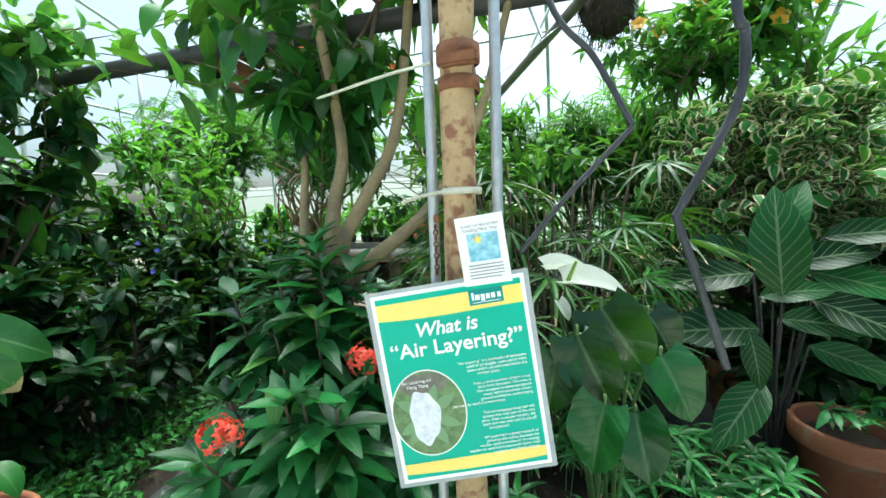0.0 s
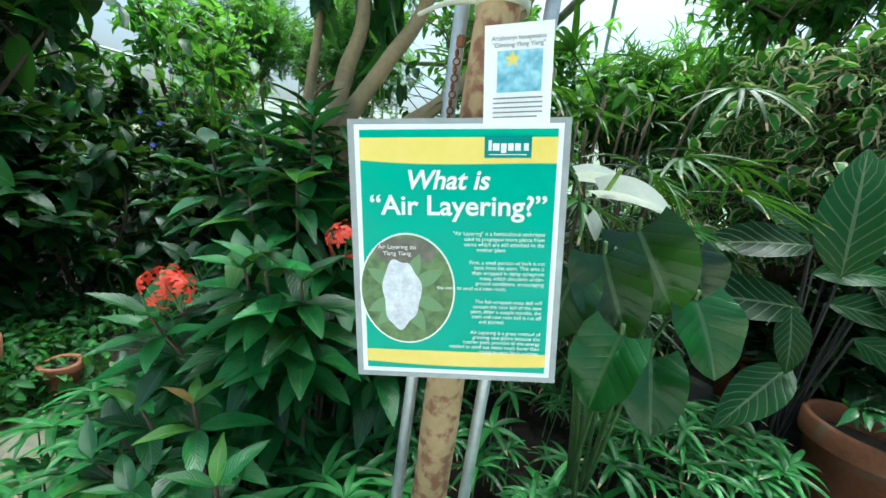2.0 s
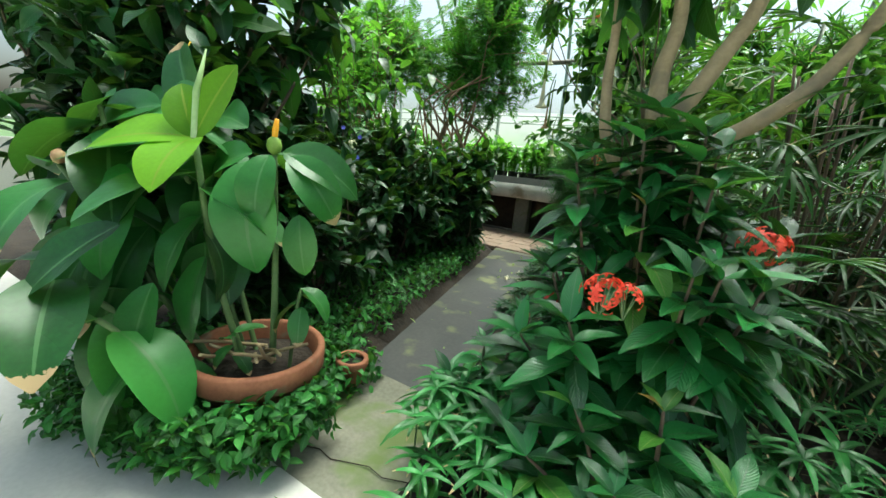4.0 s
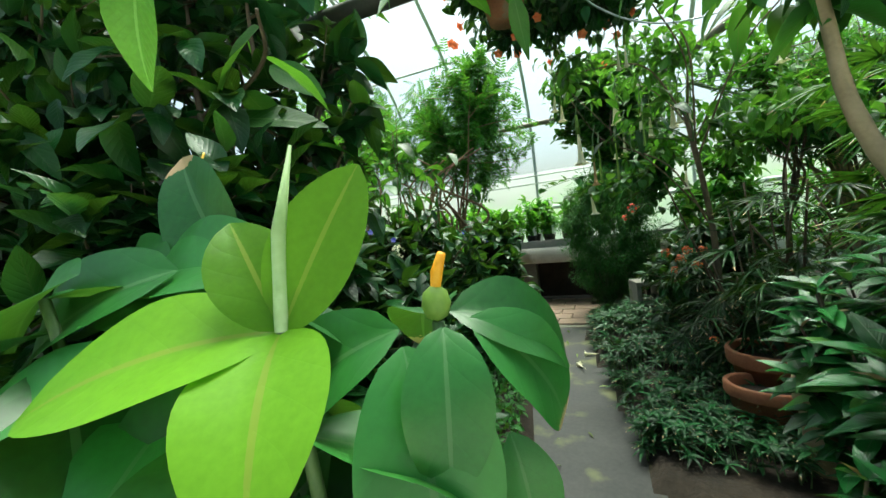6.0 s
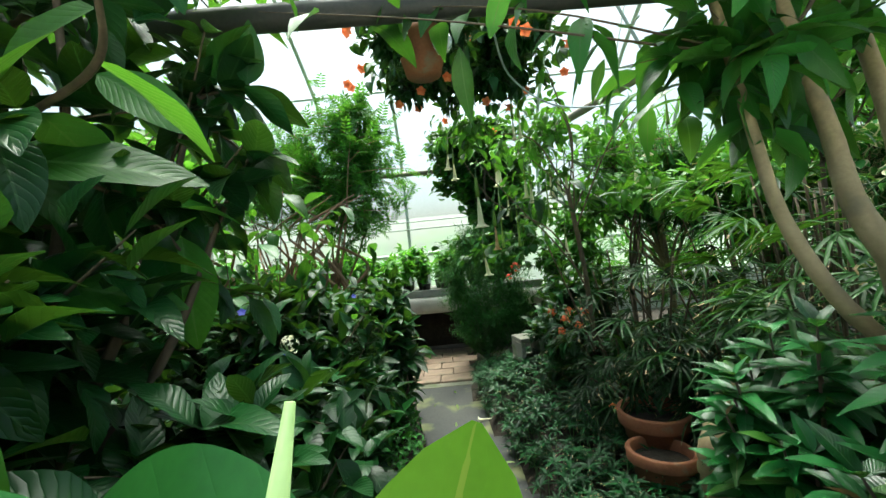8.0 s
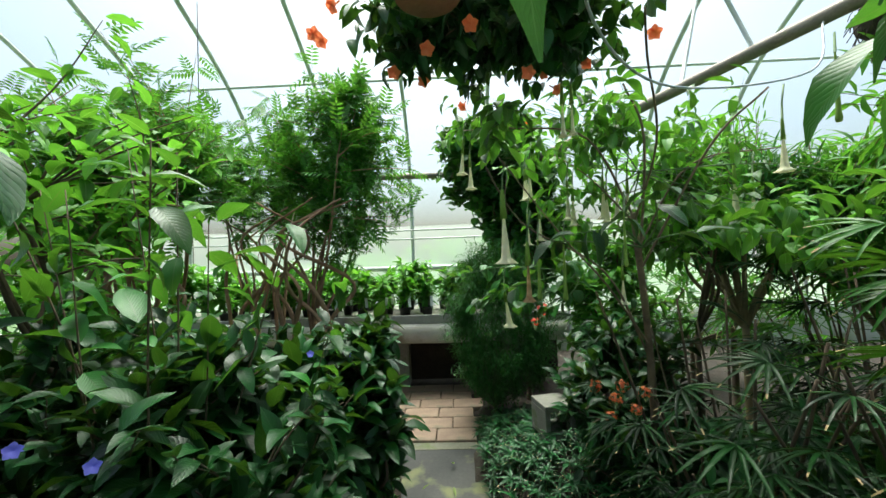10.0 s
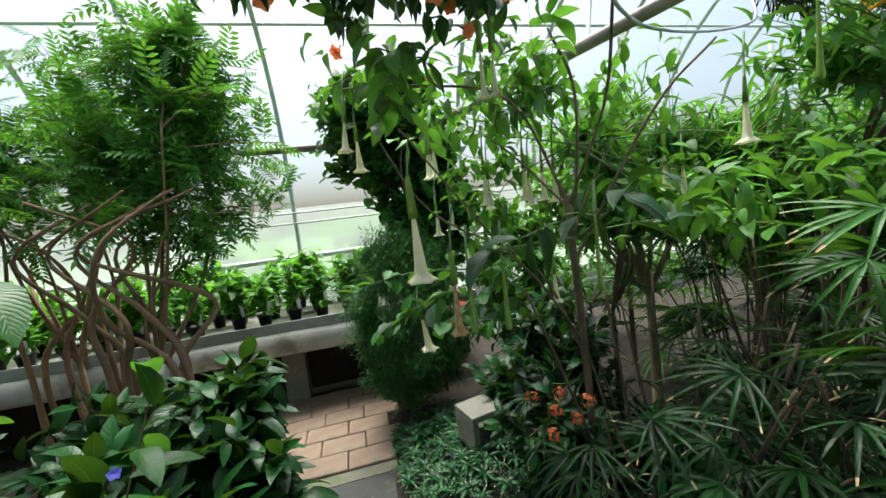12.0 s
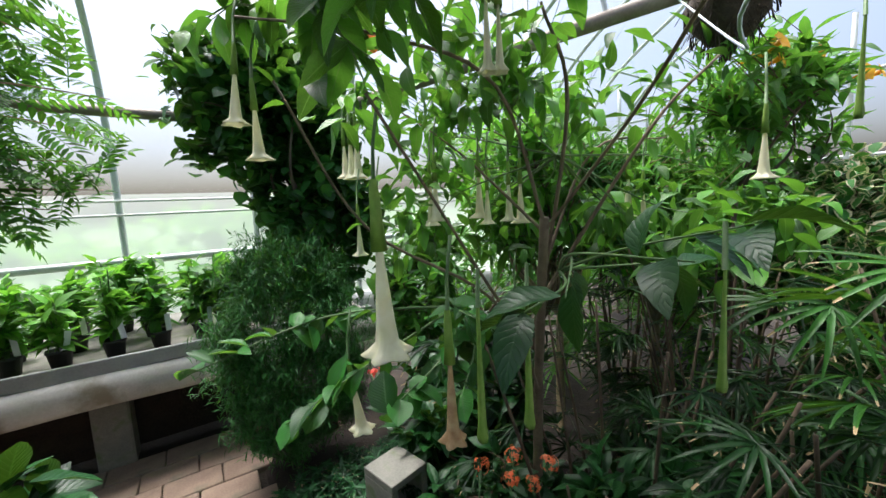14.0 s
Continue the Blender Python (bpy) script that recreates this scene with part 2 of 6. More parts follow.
M["paper"] = plain_mat("white_paper", (0.88, 0.89, 0.89), (0.92, 0.93, 0.93), 20, 0.45, bump_s=0.02)
M["sign_green"] = plain_mat("sign_green", (0.0, 0.4, 0.27), (0.0, 0.44, 0.3), 20, 0.4, bump_s=0.02)
M["sign_yellow"] = plain_mat("sign_yellow", (0.86, 0.68, 0.13), (0.9, 0.73, 0.19), 20, 0.4, bump_s=0.02)
M["sign_teal"] = plain_mat("sign_teal", (0.0, 0.24, 0.22), (0.0, 0.28, 0.25), 20, 0.4, bump_s=0.02)
M["ink"] = plain_mat("grey_ink", (0.2, 0.2, 0.22), (0.28, 0.28, 0.3), 20, 0.5, bump_s=0.02)
M["photo_green"] = plain_mat("photo_foliage", (0.04, 0.1, 0.03), (0.2, 0.32, 0.12), 45, 0.45, bump_s=0.02, fine=120)
M["photo_blue"] = plain_mat("photo_blue_leaves", (0.1, 0.35, 0.5), (0.45, 0.75, 0.85), 60, 0.45, bump_s=0.02, fine=120)
M["photo_dark"] = plain_mat("photo_dark_ground", (0.1, 0.1, 0.08), (0.22, 0.2, 0.16), 45, 0.45, bump_s=0.02)
M["photo_leaf"] = plain_mat("photo_leaf", (0.1, 0.22, 0.09), (0.24, 0.4, 0.2), 60, 0.45, bump_s=0.02, fine=120)
M["foil"] = plain_mat("crumpled_foil", (0.6, 0.64, 0.66), (0.85, 0.88, 0.9), 60, 0.25, metal=0.7, bump_s=1.0, bump_d=0.01)
M["foil_print"] = plain_mat("photo_foil", (0.5, 0.53, 0.58), (0.85, 0.88, 0.95), 90, 0.45, bump_s=0.02, fine=200)
M["laminate"] = plain_mat("grey_laminate", (0.3, 0.33, 0.34), (0.42, 0.45, 0.46), 20, 0.2, bump_s=0.02)
M["tag_yellow"] = plain_mat("yellow_tag", (0.7, 0.42, 0.02), (0.8, 0.5, 0.04), 20, 0.5, bump_s=0.05)
M["moss"] = plain_mat("dark_root_ball", (0.02, 0.015, 0.01), (0.07, 0.05, 0.03), 20, 0.95, bump_s=1.0, bump_d=0.02)
M["grass"] = plain_mat("lawn", (0.05, 0.1, 0.03), (0.1, 0.17, 0.06), 1.5, 0.9)


def glass_mat():
    m, nt, N, L, p = nodes_of("clear_glazing")
    tr = N.new("ShaderNodeBsdfTransparent")
    tr.inputs["Color"].default_value = (0.92, 0.94, 0.93, 1)
    p.inputs["Base Color"].default_value = (0.9, 0.93, 0.9, 1)
    p.inputs["Roughness"].default_value = 0.15
    mx = N.new("ShaderNodeMixShader")
    L.new(mathn(nt, "MULTIPLY", ramp(nt, noise_fac(nt, 1.2, 6.0), [(0.3, (0.01, 0.01, 0.01)), (0.8, (0.06, 0.06, 0.06))]), 1.0), mx.inputs[0])
    L.new(tr.outputs[0], mx.inputs[1])
    L.new(p.outputs[0], mx.inputs[2])
    L.new(mx.outputs[0], N["Material Output"].inputs["Surface"])
    return m


M["glass"] = glass_mat()


def frost_mat():
    m, nt, N, L, p = nodes_of("misted_glazing")
    tr = N.new("ShaderNodeBsdfTranslucent")
    tr.inputs["Color"].default_value = (0.86, 0.92, 0.88, 1)
    p.inputs["Base Color"].default_value = (0.85, 0.9, 0.87, 1)
    p.inputs["Transmission Weight"].default_value = 1.0
    p.inputs["Roughness"].default_value = 0.35
    p.inputs["IOR"].default_value = 1.1
    mx = N.new("ShaderNodeMixShader")
    mx.inputs[0].default_value = 0.35
    L.new(p.outputs[0], mx.inputs[1])
    L.new(tr.outputs[0], mx.inputs[2])
    L.new(mx.outputs[0], N["Material Output"].inputs["Surface"])
    return m


M["frost"] = frost_mat()


# ---------------------------------------------------------------- geometry helpers
def mesh_from(name, V, Q, mat, uv=None, smooth=True):
    """A mesh of quads from arrays: V (n,3), Q (m,4), uv (m*4,2)."""
    V, Q = np.asarray(V, np.float32), np.asarray(Q, np.int32)
    me = bpy.data.meshes.new(name)
    me.vertices.add(len(V))
    me.vertices.foreach_set("co", V.ravel())
    me.loops.add(Q.size)
    me.loops.foreach_set("vertex_index", Q.ravel())
    me.polygons.add(len(Q))
    me.polygons.foreach_set("loop_start", np.arange(0, Q.size, 4, dtype=np.int32))
    me.polygons.foreach_set("use_smooth", np.full(len(Q), smooth))
    if uv is not None:
        me.uv_layers.new(name="UVMap").data.foreach_set("uv", np.asarray(uv, np.float32).ravel())
    me.update(calc_edges=True)
    me.materials.append(mat)
    return me


def bm_mesh(name, bm, mat, smooth=False):
    bmesh.ops.recalc_face_normals(bm, faces=bm.faces)
    me = bpy.data.meshes.new(name)
    bm.to_mesh(me)
    bm.free()
    for q in me.polygons:
        q.use_smooth = smooth
    me.materials.append(mat)
    return me


def part(name, me, parent=None, label="", m=None, kind=""):
    ob = new(name, me)
    if parent:
        ob.parent = parent
    if m is not None:
        ob.matrix_basis = m
    return tagged(ob, label, kind=kind)


def thing(name, label, category, loc=(0, 0, 0), group="", kind=""):
    ob = new(name)
    ob.location = loc
    ob.empty_display_size = 0.05
    return tagged(ob, label, category, group, kind)


def outline(kind):
    return {
        "ovate": lambda v: (math.sin(math.pi * v ** 0.8) ** 0.8),
        "lance": lambda v: (math.sin(math.pi * v ** 0.75) ** 1.15),
        "round": lambda v: (math.sin(math.pi * min(1, v * 0.96 + 0.03)) ** 0.55),
        "strap": lambda v: min(1.0, 5 * v + 0.25) * (1 - v ** 3) ** 0.8,
        "heart": lambda v: (1 - v) ** 0.75 * (0.75 + 1.1 * v) ** 1.0 if v > 0.03 else 0.35,
        "ellip": lambda v: (math.sin(math.pi * v ** 0.95) ** 0.62),
        "obovate": lambda v: (math.sin(math.pi * v ** 1.25) ** 0.7),
    }[kind]


def leaf(kind="ovate", width=0.4, rows=5, cols=2, fold=0.12, droop=0.3, wave=0.0, stalk=0.0, curl=0.0):
    """A leaf of length 1 along +y, across x, upper face +z. Returns V, Q, uv."""
    f = outline(kind)
    V, uvv = [], []
    for i in range(rows + 1):
        v = i / rows
        w = max(0.012, width / 2 * f(v)) if 0 < i < rows else 0.012 + (0.3 * width if kind == "heart" and i == 0 else 0)
        a = droop * v
        y, z = stalk + math.sin(a) / droop * 1.0 if droop else v, -(1 - math.cos(a)) / droop if droop else 0
        for j in range(cols + 1):
            s = 2 * j / cols - 1
            V.append((s * w, y - (0.12 * abs(s) ** 2 if kind == "heart" and i == 0 else 0), z + fold * abs(s) * w * 2 - curl * s * s * w + wave * math.sin(v * 11 + s * 2) * w * abs(s)))
            uvv.append((0.5 + s / 2, v))
    Q = [(i * (cols + 1) + j, i * (cols + 1) + j + 1, (i + 1) * (cols + 1) + j + 1, (i + 1) * (cols + 1) + j) for i in range(rows) for j in range(cols)]
    V, Q = np.array(V), np.array(Q)
    return V, Q, np.array(uvv)[Q].reshape(-1, 2)


def merged(pieces):
    """Several (V, Q, uv) as one."""
    Vs, Qs, us, n = [], [], [], 0
    for V, Q, u in pieces:
        Vs.append(V)
        Qs.append(Q + n)
        us.append(u)
        n += len(V)
    return np.concatenate(Vs), np.concatenate(Qs), np.concatenate(us)


def axes(way, up=(0, 0, 1), roll=0.0):
    """A 3x3 turn with y along way and z near up."""
    y = Vector(way).normalized()
    z = Vector(up) - y * y.dot(Vector(up))
    if z.length < 1e-3:
        z = Vector((1, 0, 0)) - y * y.x
    z.normalize()
    x = y.cross(z)
    m = Matrix((x, y, z)).transposed()
    return m @ Matrix.Rotation(roll, 3, "Y") if roll else m


def moved(tmpl, places):
    """Copies of a template, (turn 3x3, scale, place) each, joined into arrays."""
    V, Q, u = tmpl
    n = len(places)
    Rm = np.array([np.array(r) * s for r, s, _ in places])
    T = np.array([tuple(p) for *_, p in places])
    W = np.einsum("nij,vj->nvi", Rm, V) + T[:, None]
    return W.reshape(-1, 3), (Q[None] + (np.arange(n) * len(V))[:, None, None]).reshape(-1, 4), np.tile(u, (n, 1))


def mat4(turn, s, p):
    return Matrix.Translation(p) @ (turn.to_4x4() @ Matrix.Scale(s, 4))


def tube_arrays(pts, radii, seg=8, close=True):
    """A tube through points with a radius at each: V, Q, uv."""
    pts = [Vector(p) for p in pts]
    if isinstance(radii, (int, float)):
        radii = [radii] * len(pts)
    V, ref = [], Vector((0.31, 0.17, 0.9))
    for i, p in enumerate(pts):
        d = (pts[min(i + 1, len(pts) - 1)] - pts[max(i - 1, 0)]).normalized()
        if abs(d.dot(ref)) > 0.95:
            ref = Vector((0.9, 0.1, 0.2))
        a = d.cross(ref).normalized()
        b = d.cross(a)
        for k in range(seg):
            t = 2 * math.pi * k / seg
            V.append(p + (a * math.cos(t) + b * math.sin(t)) * radii[i])
    Q = [(i * seg + k, i * seg + (k + 1) % seg, (i + 1) * seg + (k + 1) % seg, (i + 1) * seg + k) for i in range(len(pts) - 1) for k in range(seg)]
    if close:
        for base, p in ((0, pts[0]), ((len(pts) - 1) * seg, pts[-1])):
            V.append(p)
            c = len(V) - 1
            Q += [(base + k, base + (k + 1) % seg, base + (k + 2) % seg, c) for k in range(0, seg, 2)]
    V, Q = np.array([tuple(v) for v in V]), np.array(Q)
    return V, Q, np.zeros((len(Q) * 4, 2))


def spline(ctrl, n=10):
    """Points of a smooth line through control points."""
    c = [Vector(p) for p in ctrl]
    c = [c[0] * 2 - c[1], *c, c[-1] * 2 - c[-2]]
    out = []
    for i in range(1, len(c) - 2):
        for k in range(n):
            t = k / n
            p0, p1, p2, p3 = c[i - 1:i + 3]
            out.append(0.5 * (2 * p1 + (p2 - p0) * t + (2 * p0 - 5 * p1 + 4 * p2 - p3) * t * t + (3 * p1 - p0 - 3 * p2 + p3) * t ** 3))
    return out + [c[-2]]


def tube(name, ctrl, r0, r1=None, mat="pipe", seg=8, parent=None, label="", n=8, knobs=0.0):
    pts = spline(ctrl, n) if len(ctrl) > 2 else [Vector(ctrl[0]).lerp(Vector(ctrl[1]), i / 6) for i in range(7)]
    r1 = r0 if r1 is None else r1
    rad = [r0 + (r1 - r0) * i / (len(pts) - 1) for i in range(len(pts))]
    if knobs:
        rad = [r * (1 + knobs * R.uniform(-0.5, 1)) for r in rad]
    V, Q, u = tube_arrays(pts, rad, seg)
    return part(name, mesh_from(name, V, Q, M[mat]), parent, label)


def lathe_arrays(profile, seg=20, wobble=None):
    V, n = [], len(profile)
    for i, (r, z) in enumerate(profile):
        for k in range(seg):
            t = 2 * math.pi * k / seg
            rr = r * (1 + (wobble(t, i / (n - 1)) if wobble else 0))
            V.append((rr * math.cos(t), rr * math.sin(t), z))
    Q = [(i * seg + k, i * seg + (k + 1) % seg, (i + 1) * seg + (k + 1) % seg, (i + 1) * seg + k) for i in range(n - 1) for k in range(seg)]
    V, Q = np.array(V), np.array(Q)
    return V, Q, np.zeros((len(Q) * 4, 2))


def box_bm(sx, sy, sz, bevel=0.0, seg=2):
    bm = bmesh.new()
    bmesh.ops.create_cube(bm, size=1, matrix=Matrix.Diagonal((sx, sy, sz, 1)))
    if bevel:
        bmesh.ops.bevel(bm, geom=bm.edges[:], offset=bevel, segments=seg, affect="EDGES")
    return bm


def rnd_dir(up=0.0):
    while True:
        v = Vector((R.uniform(-1, 1), R.uniform(-1, 1), R.uniform(-1, 1)))
        if 0.1 < v.length < 1:
            v.normalize()
            v.z += up
            return v.normalized()


def clear(p, gap=0.16):
    """False for a place too near the line walked above the aisles."""
    for a, b in CLEAR:
        a, b, q = Vector(a), Vector(b), Vector(p)
        k = max(0, min(1, (q - a).dot(b - a) / (b - a).length_squared))
        if (q - a.lerp(b, k)).length < gap:
            return False
    return True


CLEAR = [((1.6, -0.8, 1.05), (0.85, -1.0, 0.9)), ((0.85, -1.0, 0.9), (0.1, -0.78, 1.02)), ((0.1, -0.78, 1.02), (-0.1, -0.54, 1.18)), ((-0.1, -0.54, 1.2), (-0.06, 0.25, 1.36)), ((-0.06, 0.25, 1.36), (-0.05, 0.6, 1.47)), ((-0.05, 0.6, 1.47), (-0.13, 1.07, 1.55))]


def leafy(name, label, category, base, targets, tmpls, mat, size, per=14, start=0.35, twig="twig", r0=0.01, spread=0.05, up=0.1, outward=0.6, trunk_z=None, group="", single=0, gap=0.16, bend=0.08, into=None):
    """A woody plant: branches from the base to each target, leaves along the outer part of each.
    The first `single` leaves are parts of their own, the rest one part."""
    th = into or thing(name, label, category, base, group)
    b = Vector(th.location)
    hub = Vector(base) - b + Vector((0, 0, trunk_z or 0.05))
    per = int(per * 1.5)
    singles, bulk, stems = [], [], []
    ways = [Vector(t) - b for t in targets]
    limbs = []
    if len(ways) > 12:
        for end in R.sample(ways, max(4, len(ways) // 11)):
            kink = Vector((R.uniform(-1, 1), R.uniform(-1, 1), R.uniform(-0.5, 1))) * bend * 1.5
            lp = spline([hub, hub.lerp(end, 0.45) + kink, hub.lerp(end, 0.85)], 6)
            stems.append(tube_arrays(lp, [r0 * (1.15 - 0.7 * i / (len(lp) - 1)) for i in range(len(lp))], 6))
            limbs += lp[4:]
    for tg in ways:
        root = min(limbs, key=lambda q: (q - tg).length + 0.3 * max(0, q.z - tg.z)) if limbs else hub
        s0 = 0.1 if limbs else start
        mid = root.lerp(tg, 0.5) + Vector((R.uniform(-1, 1), R.uniform(-1, 1), R.uniform(0, 1))) * bend * 0.6
        pts = spline([root, mid, tg], 5)
        thin = 0.5 if limbs else 1.0
        stems.append(tube_arrays(pts, [r0 * thin * (1 - 0.7 * i / (len(pts) - 1)) for i in range(len(pts))], 5))
        for k in range(per):
            s = s0 + (1 - s0) * (k + R.random()) / per
            i = min(int(s * (len(pts) - 1)), len(pts) - 2)
            p = pts[i].lerp(pts[i + 1], s * (len(pts) - 1) - i) + rnd_dir() * spread * R.random()
            if not clear(p + b, gap):
                continue
            along = (pts[i + 1] - pts[i]).normalized()
            d = (rnd_dir(up) + along * outward).normalized()
            n = Vector((R.uniform(-0.5, 0.5), R.uniform(-0.5, 0.5), 1))
            (singles if len(singles) < single else bulk).append((axes(d, n), size * R.uniform(0.65, 1.2), p))
    if trunk_z:
        stems.append(tube_arrays([(0, 0, 0), (0.01, 0.01, trunk_z * 0.5), tuple(hub)], [r0 * 2.2, r0 * 1.9, r0 * 1.5], 8))
    V, Q, u = merged(stems)
    part("branching", mesh_from(name + "_branching", V, Q, M[twig]), th, kind="stuff")
    if bulk:
        groups = [[] for _ in tmpls]
        for x in bulk:
            groups[R.randrange(len(tmpls))].append(x)
        V, Q, u = merged([moved(t, g) for t, g in zip(tmpls, groups) if g])
        part("foliage", mesh_from(name + "_foliage", V, Q, M[mat], u), th, kind="stuff")
    if singles:
        shared = [mesh_from(name + "_leaf", *t[:2], M[mat], t[2]) for t in tmpls]
        for x in singles:
            part("leaf", shared[R.randrange(len(shared))], th, m=mat4(*x))
    return th


def ball_points(c, r, n, shell=0.55, low=-1.0):
    out = []
    while len(out) < n:
        v = rnd_dir() * (shell + (1 - shell) * R.random())
        if v.z < low:
            continue
        out.append((c[0] + v.x * r[0], c[1] + v.y * r[1], c[2] + v.z * r[2]))
    return out


# ---------------------------------------------------------------- leaf templates
OVATE = [leaf("ovate", 0.42, 6, 2, 0.2, d, 0.12) for d in (0.35, 0.7, 1.0)]
LANCE = [leaf("lance", 0.3, 6, 2, 0.2, d, 0.1) for d in (0.3, 0.6, 0.95)]
SMALL = [leaf("ovate", 0.5, 4, 2, 0.25, d, 0.0) for d in (0.3, 0.8)]
ROUND = [leaf("round", 0.8, 4, 2, 0.15, d, 0.0) for d in (0.3, 0.9)]
NARROW = [leaf("strap", 0.13, 4, 2, 0.3, d) for d in (0.3, 0.8)]
NEEDLE = [leaf("strap", 0.07, 2, 2, 0.2, d) for d in (0.2, 0.5)]
BIG = [leaf("ovate", 0.46, 10, 4, 0.16, d, 0.1) for d in (0.3, 0.6, 0.9)]


def whorl(n, kind, width, tilt, droop):
    """Leaves set in a ring round a short stalk."""
    out = []
    for k in range(n):
        a = 2 * math.pi * (k + R.uniform(-0.25, 0.25)) / n
        el = tilt + R.uniform(-0.25, 0.25)
        d = Vector((math.cos(a) * math.cos(el), math.sin(a) * math.cos(el), math.sin(el)))
        out.append(moved(leaf(kind, width, 5, 2, 0.25, droop), [(axes(d), R.uniform(0.75, 1.1), (0, 0, 0.02 * R.random()))]))
    return merged(out)


def fan(n, spread, width=0.1, droop=0.6):
    """A palm fan: straps spread from the end of a stalk along +y."""
    out = [tube_arrays([(0, -0.9, -0.25), (0, -0.4, -0.06), (0, 0, 0)], [0.012, 0.01, 0.008], 4)]
    for k in range(n):
        a = spread * (k / (n - 1) - 0.5) + R.uniform(-0.06, 0.06)
        d = Vector((math.sin(a), math.cos(a), R.uniform(-0.12, 0.12)))
        out.append(moved(leaf("strap", width, 6, 2, 0.35, droop * R.uniform(0.6, 1.5)), [(axes(d), R.uniform(0.8, 1.05) * (1 - 0.25 * abs(a) / spread), (0, 0, 0))]))
    return merged(out)


def feather(pairs, width=0.34):
    """A pinnate leaf with paired leaflets."""
    out = [tube_arrays([(0, 0, 0), (0, 0.5, 0.02), (0, 1, -0.12)], [0.012, 0.008, 0.004], 4)]
    for k in range(pairs):
        v = 0.2 + 0.75 * k / (pairs - 1)
        for s in (-1, 1):
            out.append(moved(leaf("lance", width, 3, 2, 0.2, 0.4), [(axes((s, 0.55, -0.1)), 0.34 * (1.05 - 0.35 * abs(v - 0.5)), (0, v, -0.12 * v * v))]))
    out.append(moved(leaf("lance", width, 3, 2, 0.2, 0.4), [(axes((0, 1, -0.2)), 0.3, (0, 1, -0.12))]))
    return merged(out)


WHORLS = [whorl(8, "strap", 0.17, 0.35, 0.9), whorl(9, "strap", 0.15, 0.5, 1.1), whorl(7, "strap", 0.19, 0.25, 0.8)]
ROSETTES = [whorl(9, "lance", 0.2, 0.45, 0.9), whorl(8, "lance", 0.24, 0.4, 0.7), whorl(7, "lance", 0.22, 0.6, 0.9)]
FANS = [fan(9, 2.9, 0.075), fan(8, 2.2, 0.08), fan(10, 3.3, 0.07), fan(7, 1.7, 0.085)]
FEATHERS = [feather(6), feather(5), feather(7)]

# ---------------------------------------------------------------- ground, floors, glasshouse
EDGE_Y = -0.42


def ground_height(x, y):
    h = 0.03 + 0.02 * noise.noise(Vector((x * 1.7, y * 1.7, 0)))
    h += 0.23 * math.exp(-(((x - 0.75) / 0.55) ** 2 + ((y - 2.35) / 0.55) ** 2))
    inside = -0.02 - 0.17 * (y + 0.3) < x < 0.46 - 0.15 * (y + 0.3)
    if (inside and y < 4.2) or y < EDGE_Y + 0.1 or (y > 2.75 and -2.2 < x < 0.1):
        h = -0.05
    return h


def soil_sheet():
    nx, ny = 120, 100
    xs, ys = np.linspace(-4.4, 6.4, nx), np.linspace(-0.55, 5.28, ny)
    V = [(x, y, ground_height(x, y)) for y in ys for x in xs]
    Q = [(j * nx + i, j * nx + i + 1, (j + 1) * nx + i + 1, (j + 1) * nx + i) for j in range(ny - 1) for i in range(nx - 1)]
    tagged(part("soil_bed", mesh_from("soil_bed", V, Q, M["soil"])), "dark crumbly planting soil of the beds", "soil", kind="structure")


soil_sheet()
gbm = bmesh.new()
bmesh.ops.create_grid(gbm, x_segments=8, y_segments=8, size=400)
tagged(part("ground", bm_mesh("ground", gbm, M["grass"]), m=pose(0, 0, -0.16)), "mown lawn outside the glasshouse", "lawn", kind="structure")


def slab(name, corners, z, thick, mat, label, grid=10):
    """A floor slab with a slightly uneven top over a four-cornered outline."""
    a, b, c, d = [Vector((*p, 0)) for p in corners]
    V = []
    for j in range(grid + 1):
        for i in range(grid + 1):
            p = a.lerp(b, i / grid).lerp(d.lerp(c, i / grid), j / grid)
            V.append((p.x, p.y, z + 0.004 * noise.noise(p * 5)))
    n = grid + 1
    Q = [(j * n + i, j * n + i + 1, (j + 1) * n + i + 1, (j + 1) * n + i) for j in range(grid) for i in range(grid)]
    ring = [i for i in range(grid)] + [grid + j * n for j in range(grid)] + [grid * n + grid - i for i in range(grid)] + [(grid - j) * n for j in range(grid)]
    base = len(V)
    V += [(V[k][0], V[k][1], z - thick) for k in ring]
    Q += [(ring[k], base + k, base + (k + 1) % len(ring), ring[(k + 1) % len(ring)]) for k in range(len(ring))]
    return tagged(part(name, mesh_from(name, V, Q, M[mat], smooth=False)), label, "floor", kind="structure")


slab("floor_aisle", [(-4.4, -2.2), (6.4, -2.2), (6.4, -0.42), (-4.4, -0.42)], 0.0, 0.1, "concrete", "pale worn concrete main aisle with stains", 30)
slab("path_start", [(0.06, -0.417), (0.5, -0.417), (0.38, 0.13), (-0.04, 0.13)], -0.004, 0.1, "mossy", "pale mossy concrete slab where the path begins")
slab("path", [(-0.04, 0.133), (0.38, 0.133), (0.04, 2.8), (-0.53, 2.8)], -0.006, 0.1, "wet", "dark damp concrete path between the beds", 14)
slab("path_end", [(-0.53, 2.803), (0.04, 2.803), (0.02, 2.9), (-0.55, 2.9)], -0.004, 0.1, "mossy", "pale dry concrete stretch before the bricks")
slab("brick_bed", [(-2.1, 2.903), (0.12, 2.903), (0.12, 5.2), (-2.1, 5.2)], -0.03, 0.08, "soil", "sandy joints under the floor bricks")
